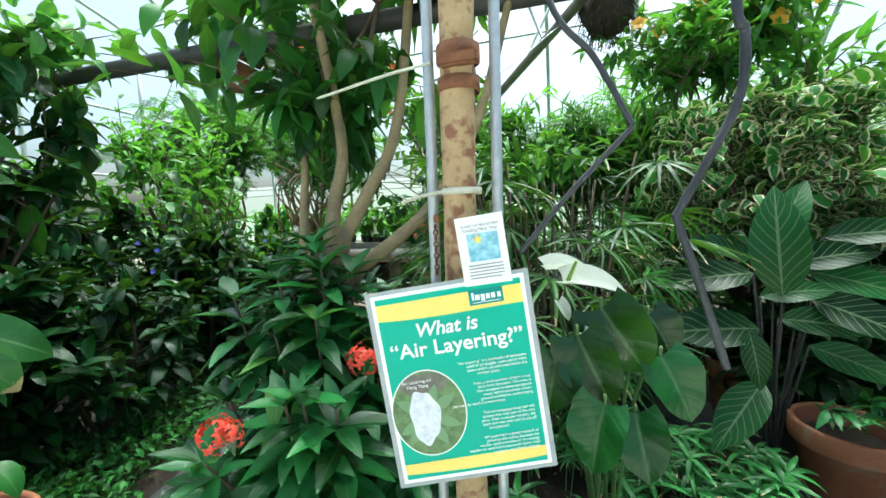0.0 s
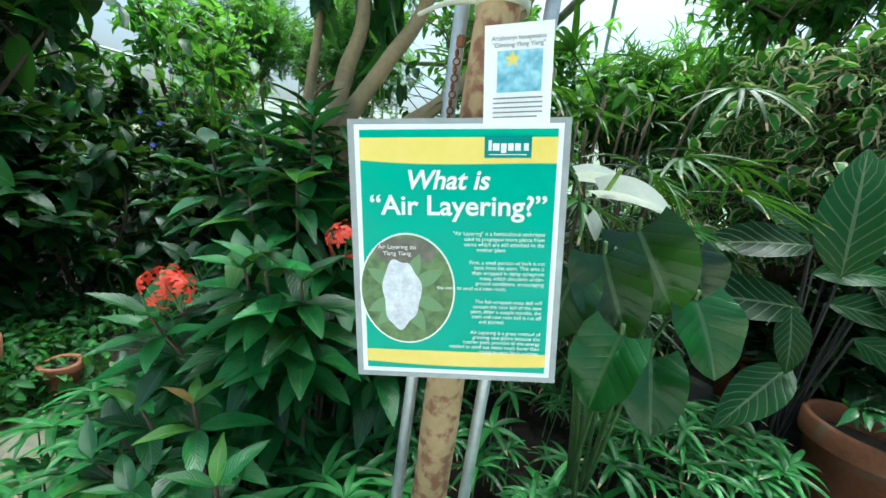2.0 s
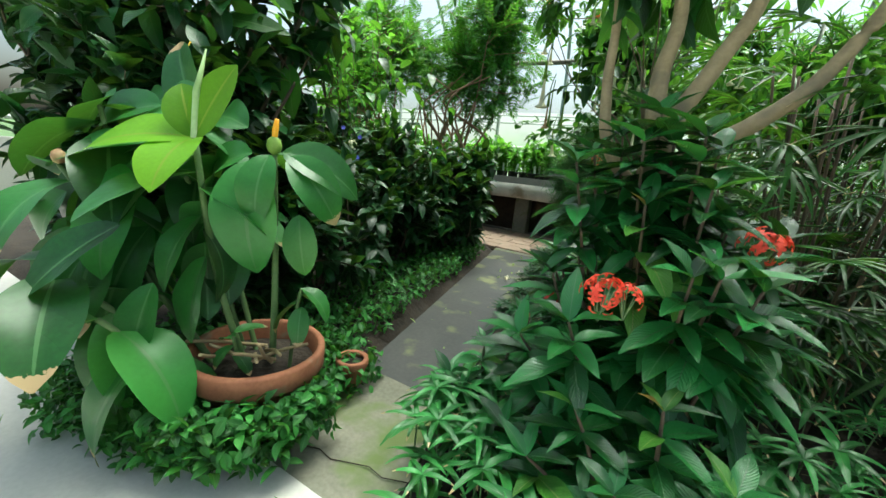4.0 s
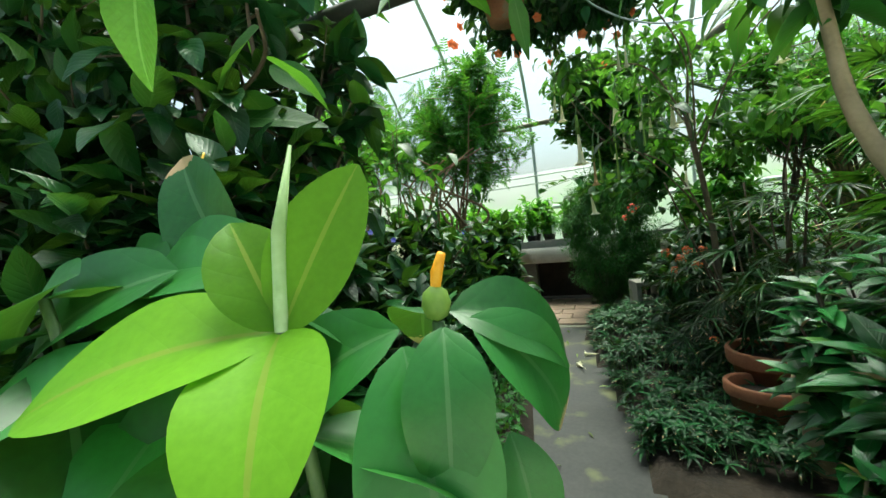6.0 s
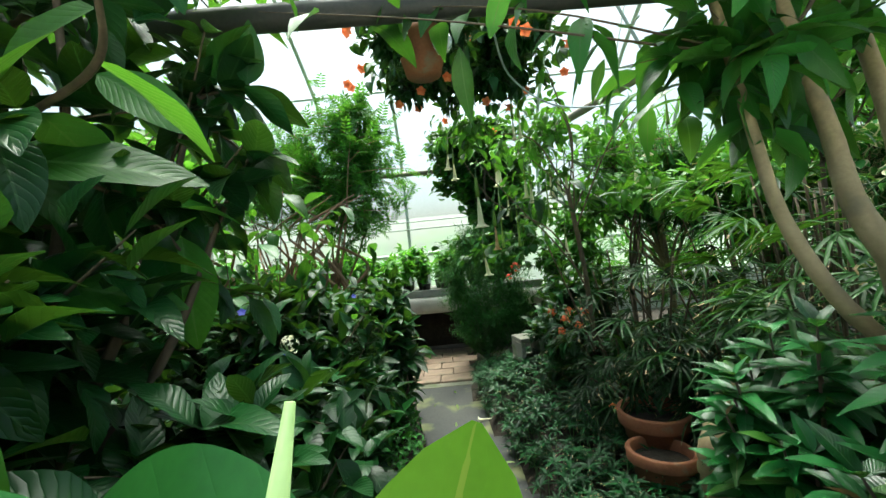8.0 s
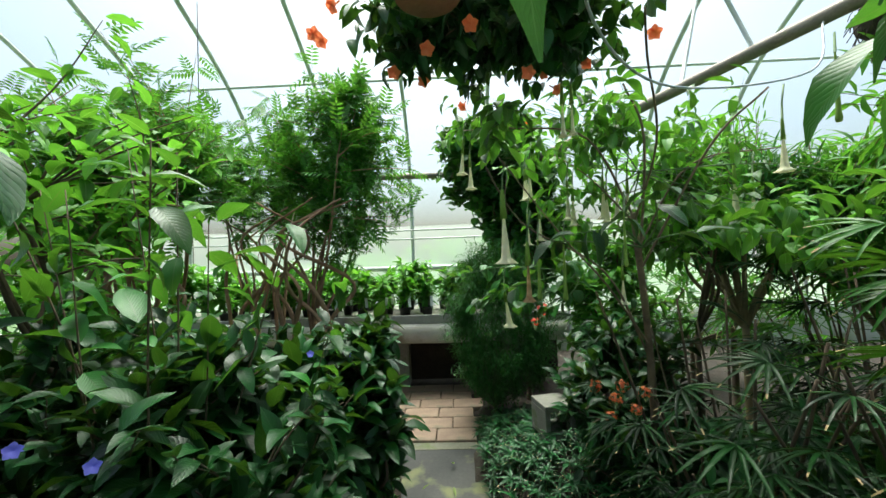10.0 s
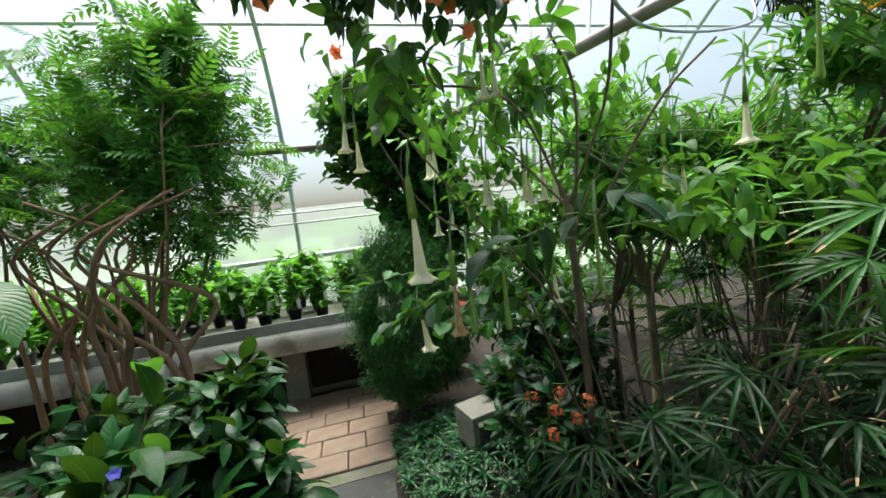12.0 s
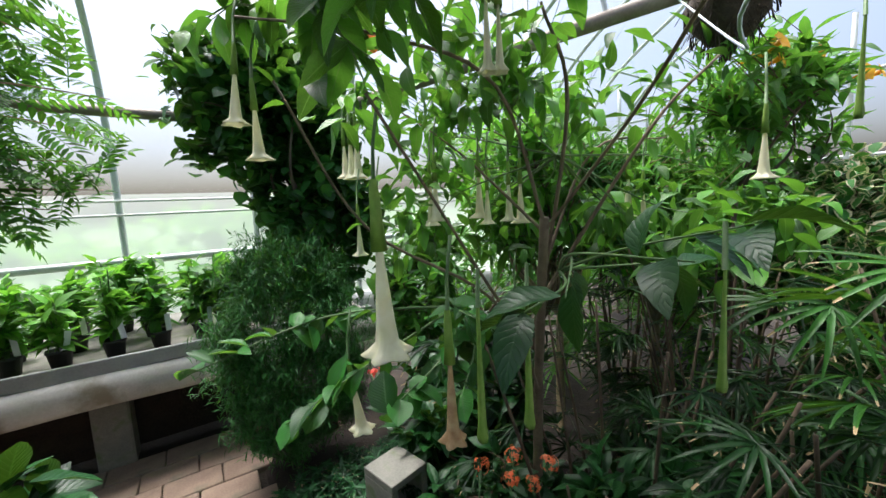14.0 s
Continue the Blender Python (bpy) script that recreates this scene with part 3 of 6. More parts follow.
slab("floor_back", [(-4.4, -7.0), (6.4, -7.0), (6.4, -2.203), (-4.4, -2.203)], 0.0, 0.1, "concrete", "pale worn concrete floor behind the aisle", 20)
kerb = bm_mesh("kerb", box_bm(1.5, 0.34, 0.09, 0.012), M["wet"])
tagged(part("kerb", kerb, m=pose(2.38, 1.2, 0.04, 0, 0, -42)), "dark mossy concrete kerb beside the pots", "kerb", kind="structure")


def crack():
    pts = [Vector((0.12 + 0.055 * i, -0.33 + 0.012 * i + 0.012 * math.sin(i * 2.1), 0.0015)) for i in range(8)]
    tagged(part("crack", mesh_from("crack", *tube_arrays(pts, [0.0016] * 8, 6)[:2], M["soil"])), "thin dark crack in the concrete slab", "crack", kind="structure")


crack()

# glasshouse shell: ribs, purlins and panes; straight wall with a curved eave
X0, X1, YB, YF = -4.5, 6.5, 5.3, -7.0


def rib_line(x):
    pts = [(x, YB, -0.1), (x, YB, 0.9), (x, YB - 0.01, 1.8), (x, YB - 0.06, 2.4), (x, YB - 0.28, 3.0), (x, YB - 0.75, 3.5), (x, YB - 1.5, 3.95), (x, 3.0, 4.3), (x, 0.0, 4.95), (x, -0.85, 5.1)]
    return spline(pts, 4)


shell = thing("glasshouse", "glasshouse of pale glazing bars, white pipes and panes", "glasshouse", kind="structure")
line0 = rib_line(0)
xs_rib = [-0.66 + 1.05 * (k - 4) for k in range(12)]
for x in xs_rib:
    pts = rib_line(x)
    V, Q, u = tube_arrays(pts, 0.026, 6)
    part("rib", mesh_from("rib", V, Q, M["alu"]), shell)
    V2 = V.copy()
    V2[:, 1] = -1.7 - V2[:, 1]
    part("rib", mesh_from("rib", V2, Q, M["alu"]), shell)
for i in (20, 26, 32, 36):
    p = line0[min(i, len(line0) - 1)]
    for y in (p.y, -1.7 - p.y):
        tube("purlin", [(X0, y, p.z), (X1, y, p.z)], 0.016, None, "alu", 6, shell)
for z, r in ((1.22, 0.035), (1.74, 0.012), (1.62, 0.012)):
    tube("rail", [(X0, YB - 0.05, z), (X1, YB - 0.05, z)], r, None, "alu", 6, shell)
for a, b in zip(xs_rib, xs_rib[1:]):
    for lo, hi, mt in ((0, 8, "frost"), (8, len(line0) - 1, "glass")):
        seg = line0[lo:hi + 1]
        V = [(x, p.y + 0.03, p.z) for p in seg for x in (a + 0.02, b - 0.02)]
        Q = [(2 * i, 2 * i + 1, 2 * i + 3, 2 * i + 2) for i in range(len(seg) - 1)]
        ob = part("pane", mesh_from("pane", V, Q, M[mt]), shell)
        ob.visible_shadow = False
        if mt == "glass":
            V = [(x, -1.7 - p.y, p.z) for p in seg for x in (a + 0.02, b - 0.02)]
            part("pane", mesh_from("pane", V, Q, M[mt]), shell).visible_shadow = False
for sx in (xs_rib[0] - 0.05, xs_rib[-1] + 0.05):
    for k in range(9):
        y = YB - 0.1 - k * 1.5
        tube("post", [(sx, y, -0.1), (sx, y, 3.6)], 0.03, None, "alu", 6, shell)
    for z in (0.9, 1.9, 2.9):
        tube("rail", [(sx, YB, z), (sx, YF, z)], 0.022, None, "alu", 6, shell)
    low = bm_mesh("knee_wall", box_bm(0.12, 12.2, 0.8, 0.01), M["concrete"])
    part("knee_wall", low, shell, m=pose(sx, -0.85, 0.3))
back = bm_mesh("wall_south", box_bm(11.5, 0.14, 2.2, 0.01), M["beam"])
tagged(part("wall_south", back, m=pose(1.0, -7.05, 1.0)), "plain pale end wall behind the aisle", "wall", kind="structure")
knee = bm_mesh("knee_wall", box_bm(11.5, 0.1, 0.72, 0.01), M["beam"])
part("knee_wall", knee, shell, m=pose(1.0, YB + 0.1, 0.2))
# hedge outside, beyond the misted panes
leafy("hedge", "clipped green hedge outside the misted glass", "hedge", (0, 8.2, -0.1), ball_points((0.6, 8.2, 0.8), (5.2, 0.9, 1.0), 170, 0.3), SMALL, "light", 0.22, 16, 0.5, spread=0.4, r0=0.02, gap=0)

# pipes overhead
PIPES = thing("heating_pipe", "weathered grey pipe run hung under the roof", "pipe")
tube("pipe_run", [(-3.2, 3.78, 2.16), (0.7, 3.74, 2.14)], 0.028, None, "pipe", 10, PIPES)
tube("hanger", [(-2.6, 3.78, 2.16), (-2.6, 3.78, 4.02)], 0.005, None, "pipe_dark", 5, PIPES)
DIAG = thing("roof_brace", "brown weathered diagonal pipe brace under the roof", "pipe")
tube("pipe_run", [(0.55, 3.75, 2.17), (0.95, 3.02, 2.24), (1.62, 1.86, 2.36), (2.6, 0.2, 2.55)], 0.035, None, "pipe", 10, DIAG)
tube("strut", [(1.3, 2.4, 2.3), (1.85, 2.9, 3.6)], 0.012, None, "alu", 6, DIAG)
tube("strut", [(1.5, 2.1, 2.34), (0.95, 2.2, 3.8)], 0.012, None, "alu", 6, DIAG)
BEAM = thing("overhead_pipe", "dark painted pipe across the aisle above head height", "pipe")
tube("pipe_run", [(-3.0, 0.55, 1.98), (3.4, 0.62, 1.86)], 0.04, None, "pipe_dark", 10, BEAM)

# ---------------------------------------------------------------- bench with nursery pots
bench = thing("plant_bench", "long greenhouse bench with a weathered white beam and grey edge", "bench", (-0.9, 3.9, 0))


def beam_mesh(length):
    prof = [(-0.05, 0.0), (-0.075, 0.03), (-0.085, 0.09), (-0.075, 0.16), (-0.05, 0.19), (0.05, 0.19), (0.05, 0.0)]
    n, st = len(prof), 24
    V = [(-length / 2 + length * i / st, y, z + 0.004 * math.sin(i * 1.3)) for i in range(st + 1) for y, z in prof]
    Q = [(i * n + k, (i + 1) * n + k, (i + 1) * n + (k + 1) % n, i * n + (k + 1) % n) for i in range(st) for k in range(n)]
    return mesh_from("beam", V, Q, M["beam"])


part("beam", beam_mesh(5.0), bench, "rounded weathered white beam", pose(-0.6, 0.02, 0.5))
part("edge", bm_mesh("edge", box_bm(5.0, 0.03, 0.085, 0.004), M["lip"]), bench, "grey metal edge", pose(-0.6, -0.01, 0.735))
part("top", bm_mesh("top", box_bm(5.0, 1.25, 0.03, 0.004), M["block"]), bench, m=pose(-0.6, 0.63, 0.71))
for x in (-2.3, -1.05, 0.2, 1.4):
    for y in (0.28, 1.1):
        part("leg", bm_mesh("leg", box_bm(0.19, 0.19, 0.5, 0.008), M["block"]), bench, m=pose(x, y, 0.245))
# Added soil-coloured sheet in place of the deep shade below the bench top.
part("backing_board", bm_mesh("backing_board", box_bm(5.0, 0.04, 0.66, 0.004), M["soil"]), bench, "dark sheet standing in for the shade under the bench", pose(-0.6, 0.42, 0.34))
pot_prof = [(0.001, 0.004), (0.044, 0.0), (0.058, 0.096), (0.063, 0.098), (0.063, 0.114), (0.057, 0.114), (0.052, 0.1), (0.001, 0.098)]


def nursery_pot(x, y, n, hgt, mat, tag=False, tm=None):
    th = thing("potted_plant", "leafy young plant in a black plastic nursery pot on the bench", "potted plant", (x, y, 0.727), "nursery pots on the bench")
    part("pot", SHARED_POT, th, "black plastic pot")
    tips = [Vector((R.gauss(0, 0.06), R.gauss(0, 0.06), hgt * R.uniform(0.5, 1.0) + 0.12)) for _ in range(n)]
    st, lv = [], []
    for tp in tips:
        pts = spline([(0, 0, 0.09), tp * 0.5 + Vector((0, 0, 0.05)), tp], 4)
        st.append(tube_arrays(pts, [0.004] * len(pts), 4))
        for k in range(18):
            p = Vector((0, 0, 0.09)).lerp(tp, 0.2 + 0.8 * k / 17)
            lv.append((axes(rnd_dir(0.25), (R.uniform(-.4, .4), R.uniform(-.4, .4), 1)), R.uniform(0.09, 0.16), p))
    part("branching", mesh_from("branching", *merged(st)[:2], M["stem"]), th, kind="stuff")
    V, Q, u = moved((tm or OVATE)[R.randrange(2)], lv)
    part("foliage", mesh_from("foliage", V, Q, M[mat], u), th, kind="stuff")
    if tag:
        part("label_tag", bm_mesh("label_tag", box_bm(0.03, 0.002, 0.11, 0.0004, 1), M["paper"]), th, "white plastic label", pose(0.05, -0.05, 0.17, R.uniform(-14, 14), R.uniform(-12, 12), R.uniform(-30, 30)))


SHARED_POT = mesh_from("pot", *lathe_arrays(pot_prof, 14)[:2], M["black"])
for iy in range(3):
    for ix in range(17):
        x = -3.2 + 0.23 * ix + R.uniform(-0.05, 0.05)
        nursery_pot(x, 4.08 + 0.34 * iy + R.uniform(-0.04, 0.04), R.randint(4, 7), R.uniform(0.25, 0.52), R.choice(["light", "light", "mid"]), R.random() < 0.5)

# ---------------------------------------------------------------- terracotta pots


def clay_pot(name, loc, r, h, label, turn=(0, 0), thick=0.013, soil=0.75, rim=True):
    th = thing(name, label, "flower pot", loc)
    th.rotation_euler = (radians(turn[0]), radians(turn[1]), 0)
    rw = r * 1.0
    prof = [(0.002, 0.0), (r * 0.68, 0.0), (r * 0.7, 0.01), (r * 0.9, h * 0.72), (rw, h * 0.73), (rw * 1.02, h * 0.76), (rw * 1.03, h * 0.97), (rw * 1.0, h), (rw - thick, h), (rw - thick * 1.4, h * 0.97), (r * 0.86, h * soil * 0.95), (r * 0.85, h * soil * 0.9)]
    part("pot_body", mesh_from("pot_body", *lathe_arrays(prof, 36, lambda t, v: 0.006 * math.sin(2 * t + 1))[:2], M["terracotta"]), th)
    sp = [(0.002, h * soil + 0.012), (r * 0.4, h * soil + 0.01), (r * 0.88, h * soil)]
    part("potting_soil", mesh_from("potting_soil", *lathe_arrays(sp, 20, lambda t, v: 0.05 * math.sin(5 * t))[:2], M["soil"]), th, "dark potting soil")
    return th


clay_pot("clay_pot", (-0.10, -0.32, 0.0), 0.2, 0.26, "large orange terracotta pot among the ivy")
clay_pot("clay_pot", (0.03, -0.02, 0.03), 0.06, 0.1, "small orange terracotta pot beside the path")
clay_pot("clay_pot", (0.85, 1.34, 0.05), 0.165, 0.25, "wide terracotta pot beside the palms")
clay_pot("clay_pot", (0.745, 1.11, 0.03), 0.14, 0.19, "weathered terracotta pot with bare dry soil", (-4, 3))
clay_pot("clay_pot", (2.62, 0.88, 0.02), 0.165, 0.3, "large terracotta pot beside the kerb")
clay_pot("clay_pot", (2.45, 1.35, 0.03), 0.13, 0.34, "tall terracotta pot in the shade of zebra leaves")

# ---------------------------------------------------------------- sign post
post = thing("sign_post", "flaking tan post with galvanised conduits and rusty clamps", "post", (1.43, -0.125, 0))


def post_body():
    pts = [Vector((0.004 * math.sin(z * 4), 0.004 * math.cos(z * 3), z)) for z in np.linspace(0, 2.6, 40)]
    V, Q, u = tube_arrays(pts, [0.032 * (1 + 0.04 * math.sin(i * 1.7) + 0.03 * R.uniform(-1, 1)) for i in range(40)], 16)
    return mesh_from("post_body", V, Q, M["post"])


part("post_body", post_body(), post, "flaking tan painted post")
tube("conduit", [(-0.058, 0.0, 0.0), (-0.058, 0.0, 2.6)], 0.0105, None, "conduit", 12, post, "galvanised steel conduit")
tube("conduit", [(0.064, 0.02, 0.0), (0.064, 0.02, 2.6)], 0.0105, None, "conduit", 12, post, "galvanised steel conduit")


def band(z, r, mat, name, label, h=0.01):
    prof = [(r, z - h), (r + 0.003, z - h), (r + 0.003, z + h), (r, z + h)]
    part(name, mesh_from(name, *lathe_arrays(prof, 20)[:2], M[mat]), post, label)


band(1.375, 0.036, "rust", "clamp", "rusty iron clamp", 0.012)
band(1.43, 0.037, "rust", "clamp", "rusty iron clamp", 0.014)
part("bolt", bm_mesh("bolt", box_bm(0.07, 0.02, 0.022, 0.004), M["rust"]), post, "rusty clamp bolt", pose(0.01, -0.036, 1.41))
band(1.185, 0.035, "tie", "cable_tie", "dirty white plastic tie", 0.006)
tube("cable_tie_tail", [(-0.03, -0.02, 1.185), (-0.07, -0.03, 1.178), (-0.115, -0.02, 1.168)], 0.004, 0.003, "tie", 5, post, "loose tie end")
tube("wire", [(-0.05, -0.012, 1.42), (-0.15, 0.0, 1.415), (-0.36, 0.08, 1.42)], 0.003, None, "tie", 5, post, "taut white wire")
for k in range(9):
    lk = lathe_arrays([(0.0045, -0.0016), (0.0065, 0), (0.0045, 0.0016), (0.0035, 0), (0.0045, -0.0016)], 8)
    part("chain_link", mesh_from("chain_link", *lk[:2], M["rust"]), post, "", pose(-0.05 + 0.001 * (k % 2), -0.017, 1.12 - 0.011 * k, 90 if k % 2 else 0, 90, 0))
part("padlock", bm_mesh("padlock", box_bm(0.012, 0.008, 0.016, 0.002), M["rust"]), post, "small corroded padlock", pose(-0.046, -0.018, 1.135))

# sign: corner-fixed laminated sheet, tilted
S_TL, S_TR, S_BL = Vector((1.286, -0.237, 1.001)), Vector((1.545, -0.160, 1.038)), Vector((1.338, -0.225, 0.655))
SX = (S_TR - S_TL).normalized()
SN = SX.cross((S_TL - S_BL).normalized()).normalized()
SY = SN.cross(SX)
SW, SH = 0.272, 0.352
S_M = Matrix.Translation(S_TL) @ Matrix((SX, SY, SN)).transposed().to_4x4()
sign = thing("information_sign", "laminated green and yellow sign titled What is Air Layering", "sign")
sign.matrix_basis = S_M


def flat(name, x0, y0, x1, y1, z, mat, parent, label="", thick=0.0006, bow=None, corner=0.0):
    """A thin sheet from (x0, y0) to (x1, y1), y downwards, lifted z from the paper."""
    n = 16 if bow else 1
    V = []
    for s in (0, 1):
        for i in range(n + 1):
            x = x0 + (x1 - x0) * i / n
            for y in (y0, y1 + (bow(i / n) if bow else 0)):
                V.append((x, -y, z + thick * s))
    m = 2 * (n + 1)
    Q = []
    for i in range(n):
        a = 2 * i
        Q += [(m + a, m + a + 1, m + a + 3, m + a + 2), (a, a + 2, a + 3, a + 1), (a, m + a, m + a + 2, a + 2), (a + 1, a + 3, m + a + 3, m + a + 1)]
    Q += [(0, 1, m + 1, m), (2 * n, m + 2 * n, m + 2 * n + 1, 2 * n + 1)]
    return part(name, mesh_from(name, V, Q, M[mat], smooth=False), parent, label)


def words(name, text, x, y, size, parent, mat="paper", z=0.0032, shear=0.0, align="CENTER", squeeze=1.0, bold=0.0, label=""):
    cu = bpy.data.curves.new(name, "FONT")
    cu.body, cu.size, cu.shear, cu.align_x, cu.extrude, cu.offset = text, size, shear, align, 0.0002, bold
    tmp = bpy.data.objects.new(name, cu)
    me = bpy.data.meshes.new_from_object(tmp)
    bpy.data.objects.remove(tmp)
    me.materials.clear()
    me.materials.append(M[mat])
    return part(name, me, parent, label, Matrix.Translation((x, -y, z)) @ Matrix.Diagonal((squeeze, 1, 1, 1)))


flat("laminate_sheet", -0.009, -0.007, SW + 0.009, SH + 0.008, -0.0012, "laminate", sign, "glossy grey laminate border", 0.001)
flat("paper_sheet", 0, 0, SW, SH, 0.0, "paper", sign, "white paper")
B = 0.007
flat("green_field", B, B, SW - B, SH - B, 0.0008, "sign_green", sign, "green printed field")
flat("yellow_band", B, 0.017, SW - B, 0.046, 0.0016, "sign_yellow", sign, "yellow wavy band", bow=lambda s: 0.006 * math.sin(s * 3.0) * (1 - s) + 0.004 * s)
flat("yellow_band", B, SH - 0.036, SW - B, SH - 0.017, 0.0016, "sign_yellow", sign, "yellow wavy band", bow=lambda s: 0.004 * math.sin(s * 3.1))
flat("logo_plate", 0.172, 0.016, 0.232, 0.043, 0.0024, "sign_teal", sign, "teal shop mark plate")
for x0, x1, y0, y1 in ((0.177, 0.181, 0.021, 0.034), (0.1825, 0.191, 0.025, 0.034), (0.193, 0.2, 0.025, 0.037), (0.202, 0.209, 0.025, 0.034), (0.211, 0.218, 0.025, 0.034), (0.222, 0.228, 0.025, 0.034), (0.178, 0.226, 0.0385, 0.0395)):
    flat("logo_bar", x0, y0, x1, y1, 0.0031, "paper", sign)
words("title_line", "What is", 0.123, 0.083, 0.035, sign, shear=0.22, bold=0.0007)
words("title_line", "\u201cAir Layering?\u201d", 0.137, 0.1175, 0.037, sign, bold=0.0006, squeeze=1.05)
TEXT = [(0.140, ['"Air Layering" is a horticultural technique', "used to propagate more plants from", "stems which are still attached to the", "mother plant."], 0.105, 0.255), (0.180, ["First, a small portion of bark is cut", "back from the stem. This area is", "then wrapped in damp sphagnum", "moss, which simulates under-", "ground conditions, encouraging", "the stem to send out new roots."], 0.138, 0.257), (0.236, ["The foil-wrapped moss ball will", "contain the root ball of the new", "plant. After a couple months, the", "stem and new root ball is cut off", "and planted."], 0.145, 0.256), (0.282, ["Air Layering is a great method of", "growing new plants because the", "mother plant provides all the energy", "needed to send out roots much faster than", "trying to root fresh cuttings."], 0.105, 0.256)]
for y, lines, xa, xb in TEXT:
    for k, ln in enumerate(lines):
        words("text_line", ln, (xb if k < len(lines) - 1 or len(lines) == 5 and y > 0.27 else xb - 0.05), y + 0.005 + 0.0074 * k, 0.0077, sign, align="RIGHT", squeeze=0.95)


def disc(name, cx, cy, rx, ry, z, mat, parent, label="", wob=0.0):
    prof = [(0.001, 0.0), (0.5, 0.0), (1.0, 0.0), (1.0, -0.0006)]
    V, Q, u = lathe_arrays(prof, 40, (lambda t, v: wob * math.sin(3 * t + 1) + wob * 0.7 * math.sin(7 * t)) if wob else None)
    V = V * (rx, ry, 1) + (cx, -cy, z)
    return part(name, mesh_from(name, V, Q, M[mat], smooth=False), parent, label)


disc("photo_ring", 0.068, 0.224, 0.068, 0.081, 0.0022, "paper", sign, "white ring round the photo")
disc("photo", 0.068, 0.224, 0.0655, 0.0785, 0.003, "photo_green", sign, "round photo of foliage")
disc("photo_corner", 0.066, 0.17, 0.043, 0.02, 0.0034, "photo_dark", sign)
for a, s in ((2.6, 0.046), (-0.4, 0.044), (0.55, 0.046), (-2.3, 0.045), (-1.1, 0.044), (1.2, 0.04), (3.6, 0.044)):
    V, Q, u = leaf("ovate", 0.45, 6, 2, 0, 0.05)
    me = mesh_from("photo_leaf", V * (1, 1, 0.01), Q, M["photo_leaf"], u)
    part("photo_leaf", me, sign, "", Matrix.Translation((0.066 + 0.016 * math.cos(a), -0.228 + 0.02 * math.sin(a), 0.0042)) @ Matrix.Rotation(a - math.pi / 2, 4, "Z") @ Matrix.Scale(s, 4))
disc("photo_foil_ball", 0.06, 0.23, 0.027, 0.05, 0.0048, "foil_print", sign, "silver foil ball in the photo", 0.07)
words("photo_caption", "Air Layering on", 0.055, 0.165, 0.0085, sign, z=0.0052)
words("photo_caption", "Ylang Ylang", 0.055, 0.174, 0.0085, sign, z=0.0052)

card = thing("plant_card", "white laminated plant label with a blue-green photo", "label card")
CX = Vector((0.99, 0.13, 0.0)).normalized()
card.matrix_basis = Matrix.Translation((1.434, -0.2, 1.134)) @ Matrix((CX, Vector((0, 0, 1)), CX.cross(Vector((0, 0, 1))))).transposed().to_4x4() @ Matrix.Rotation(0.14, 4, "Z")
CW, CH = 0.081, 0.118
flat("card_sheet", 0, 0, CW, CH, 0, "paper", card)
flat("card_photo", 0.016, 0.03, CW - 0.012, 0.077, 0.001, "photo_blue", card, "blue-green leaf photo")
words("card_text", "Artabotrys hexapetalus", CW / 2, 0.018, 0.0068, card, "ink", 0.0012)
words("card_text", '"Climbing Ylang Ylang"', CW / 2, 0.0255, 0.0068, card, "ink", 0.0012)
for k in range(5):
    flat("card_text_bar", 0.012, 0.083 + 0.0055 * k, CW - 0.01 - 0.006 * (k == 4), 0.0845 + 0.0055 * k, 0.001, "ink", card)
V, Q, u = leaf("ovate", 0.5, 5, 2, 0, 0.05)
for k in range(5):
    a = k * 1.25
    part("photo_petal", mesh_from("photo_petal", V * (1, 1, 0.01), Q, M["sign_yellow"], u), card, "", Matrix.Translation((0.034, -0.04, 0.0024)) @ Matrix.Rotation(a, 4, "Z") @ Matrix.Scale(0.009, 4))


# ---------------------------------------------------------------- tan-stemmed tree behind the sign
tree = thing("ylang_tree", "small tree with smooth tan forked stems and long drooping leaves", "tree", (0.93, 0.34, 0.02))


def limb(name, ctrl, r0, r1, label=""):
    o = Vector(tree.location)
    return tube(name, [Vector(p) - o for p in ctrl], r0, r1, "bark", 10, tree, label, 8, 0.05)


limb("trunk", [(0.93, 0.34, 0.0), (0.92, 0.32, 0.5), (0.89, 0.27, 0.88)], 0.05, 0.042)
limb("limb", [(0.86, 0.28, 0.85), (0.75, 0.29, 0.98), (0.705, 0.35, 1.17), (0.69, 0.39, 1.4), (0.63, 0.42, 1.9)], 0.02, 0.012)
limb("limb", [(0.88, 0.27, 0.84), (0.865, 0.27, 1.03), (0.85, 0.33, 1.2), (0.86, 0.38, 1.42), (0.74, 0.41, 2.0)], 0.031, 0.016)
limb("limb", [(0.9, 0.27, 0.85), (0.905, 0.27, 1.04), (0.98, 0.33, 1.22), (1.06, 0.42, 1.46), (1.09, 0.55, 2.05)], 0.03, 0.016)
limb("limb", [(0.9, 0.28, 0.86), (0.97, 0.27, 0.97), (1.1, 0.3, 1.07), (1.22, 0.36, 1.2), (1.35, 0.46, 1.48), (1.46, 0.62, 2.0)], 0.028, 0.013)
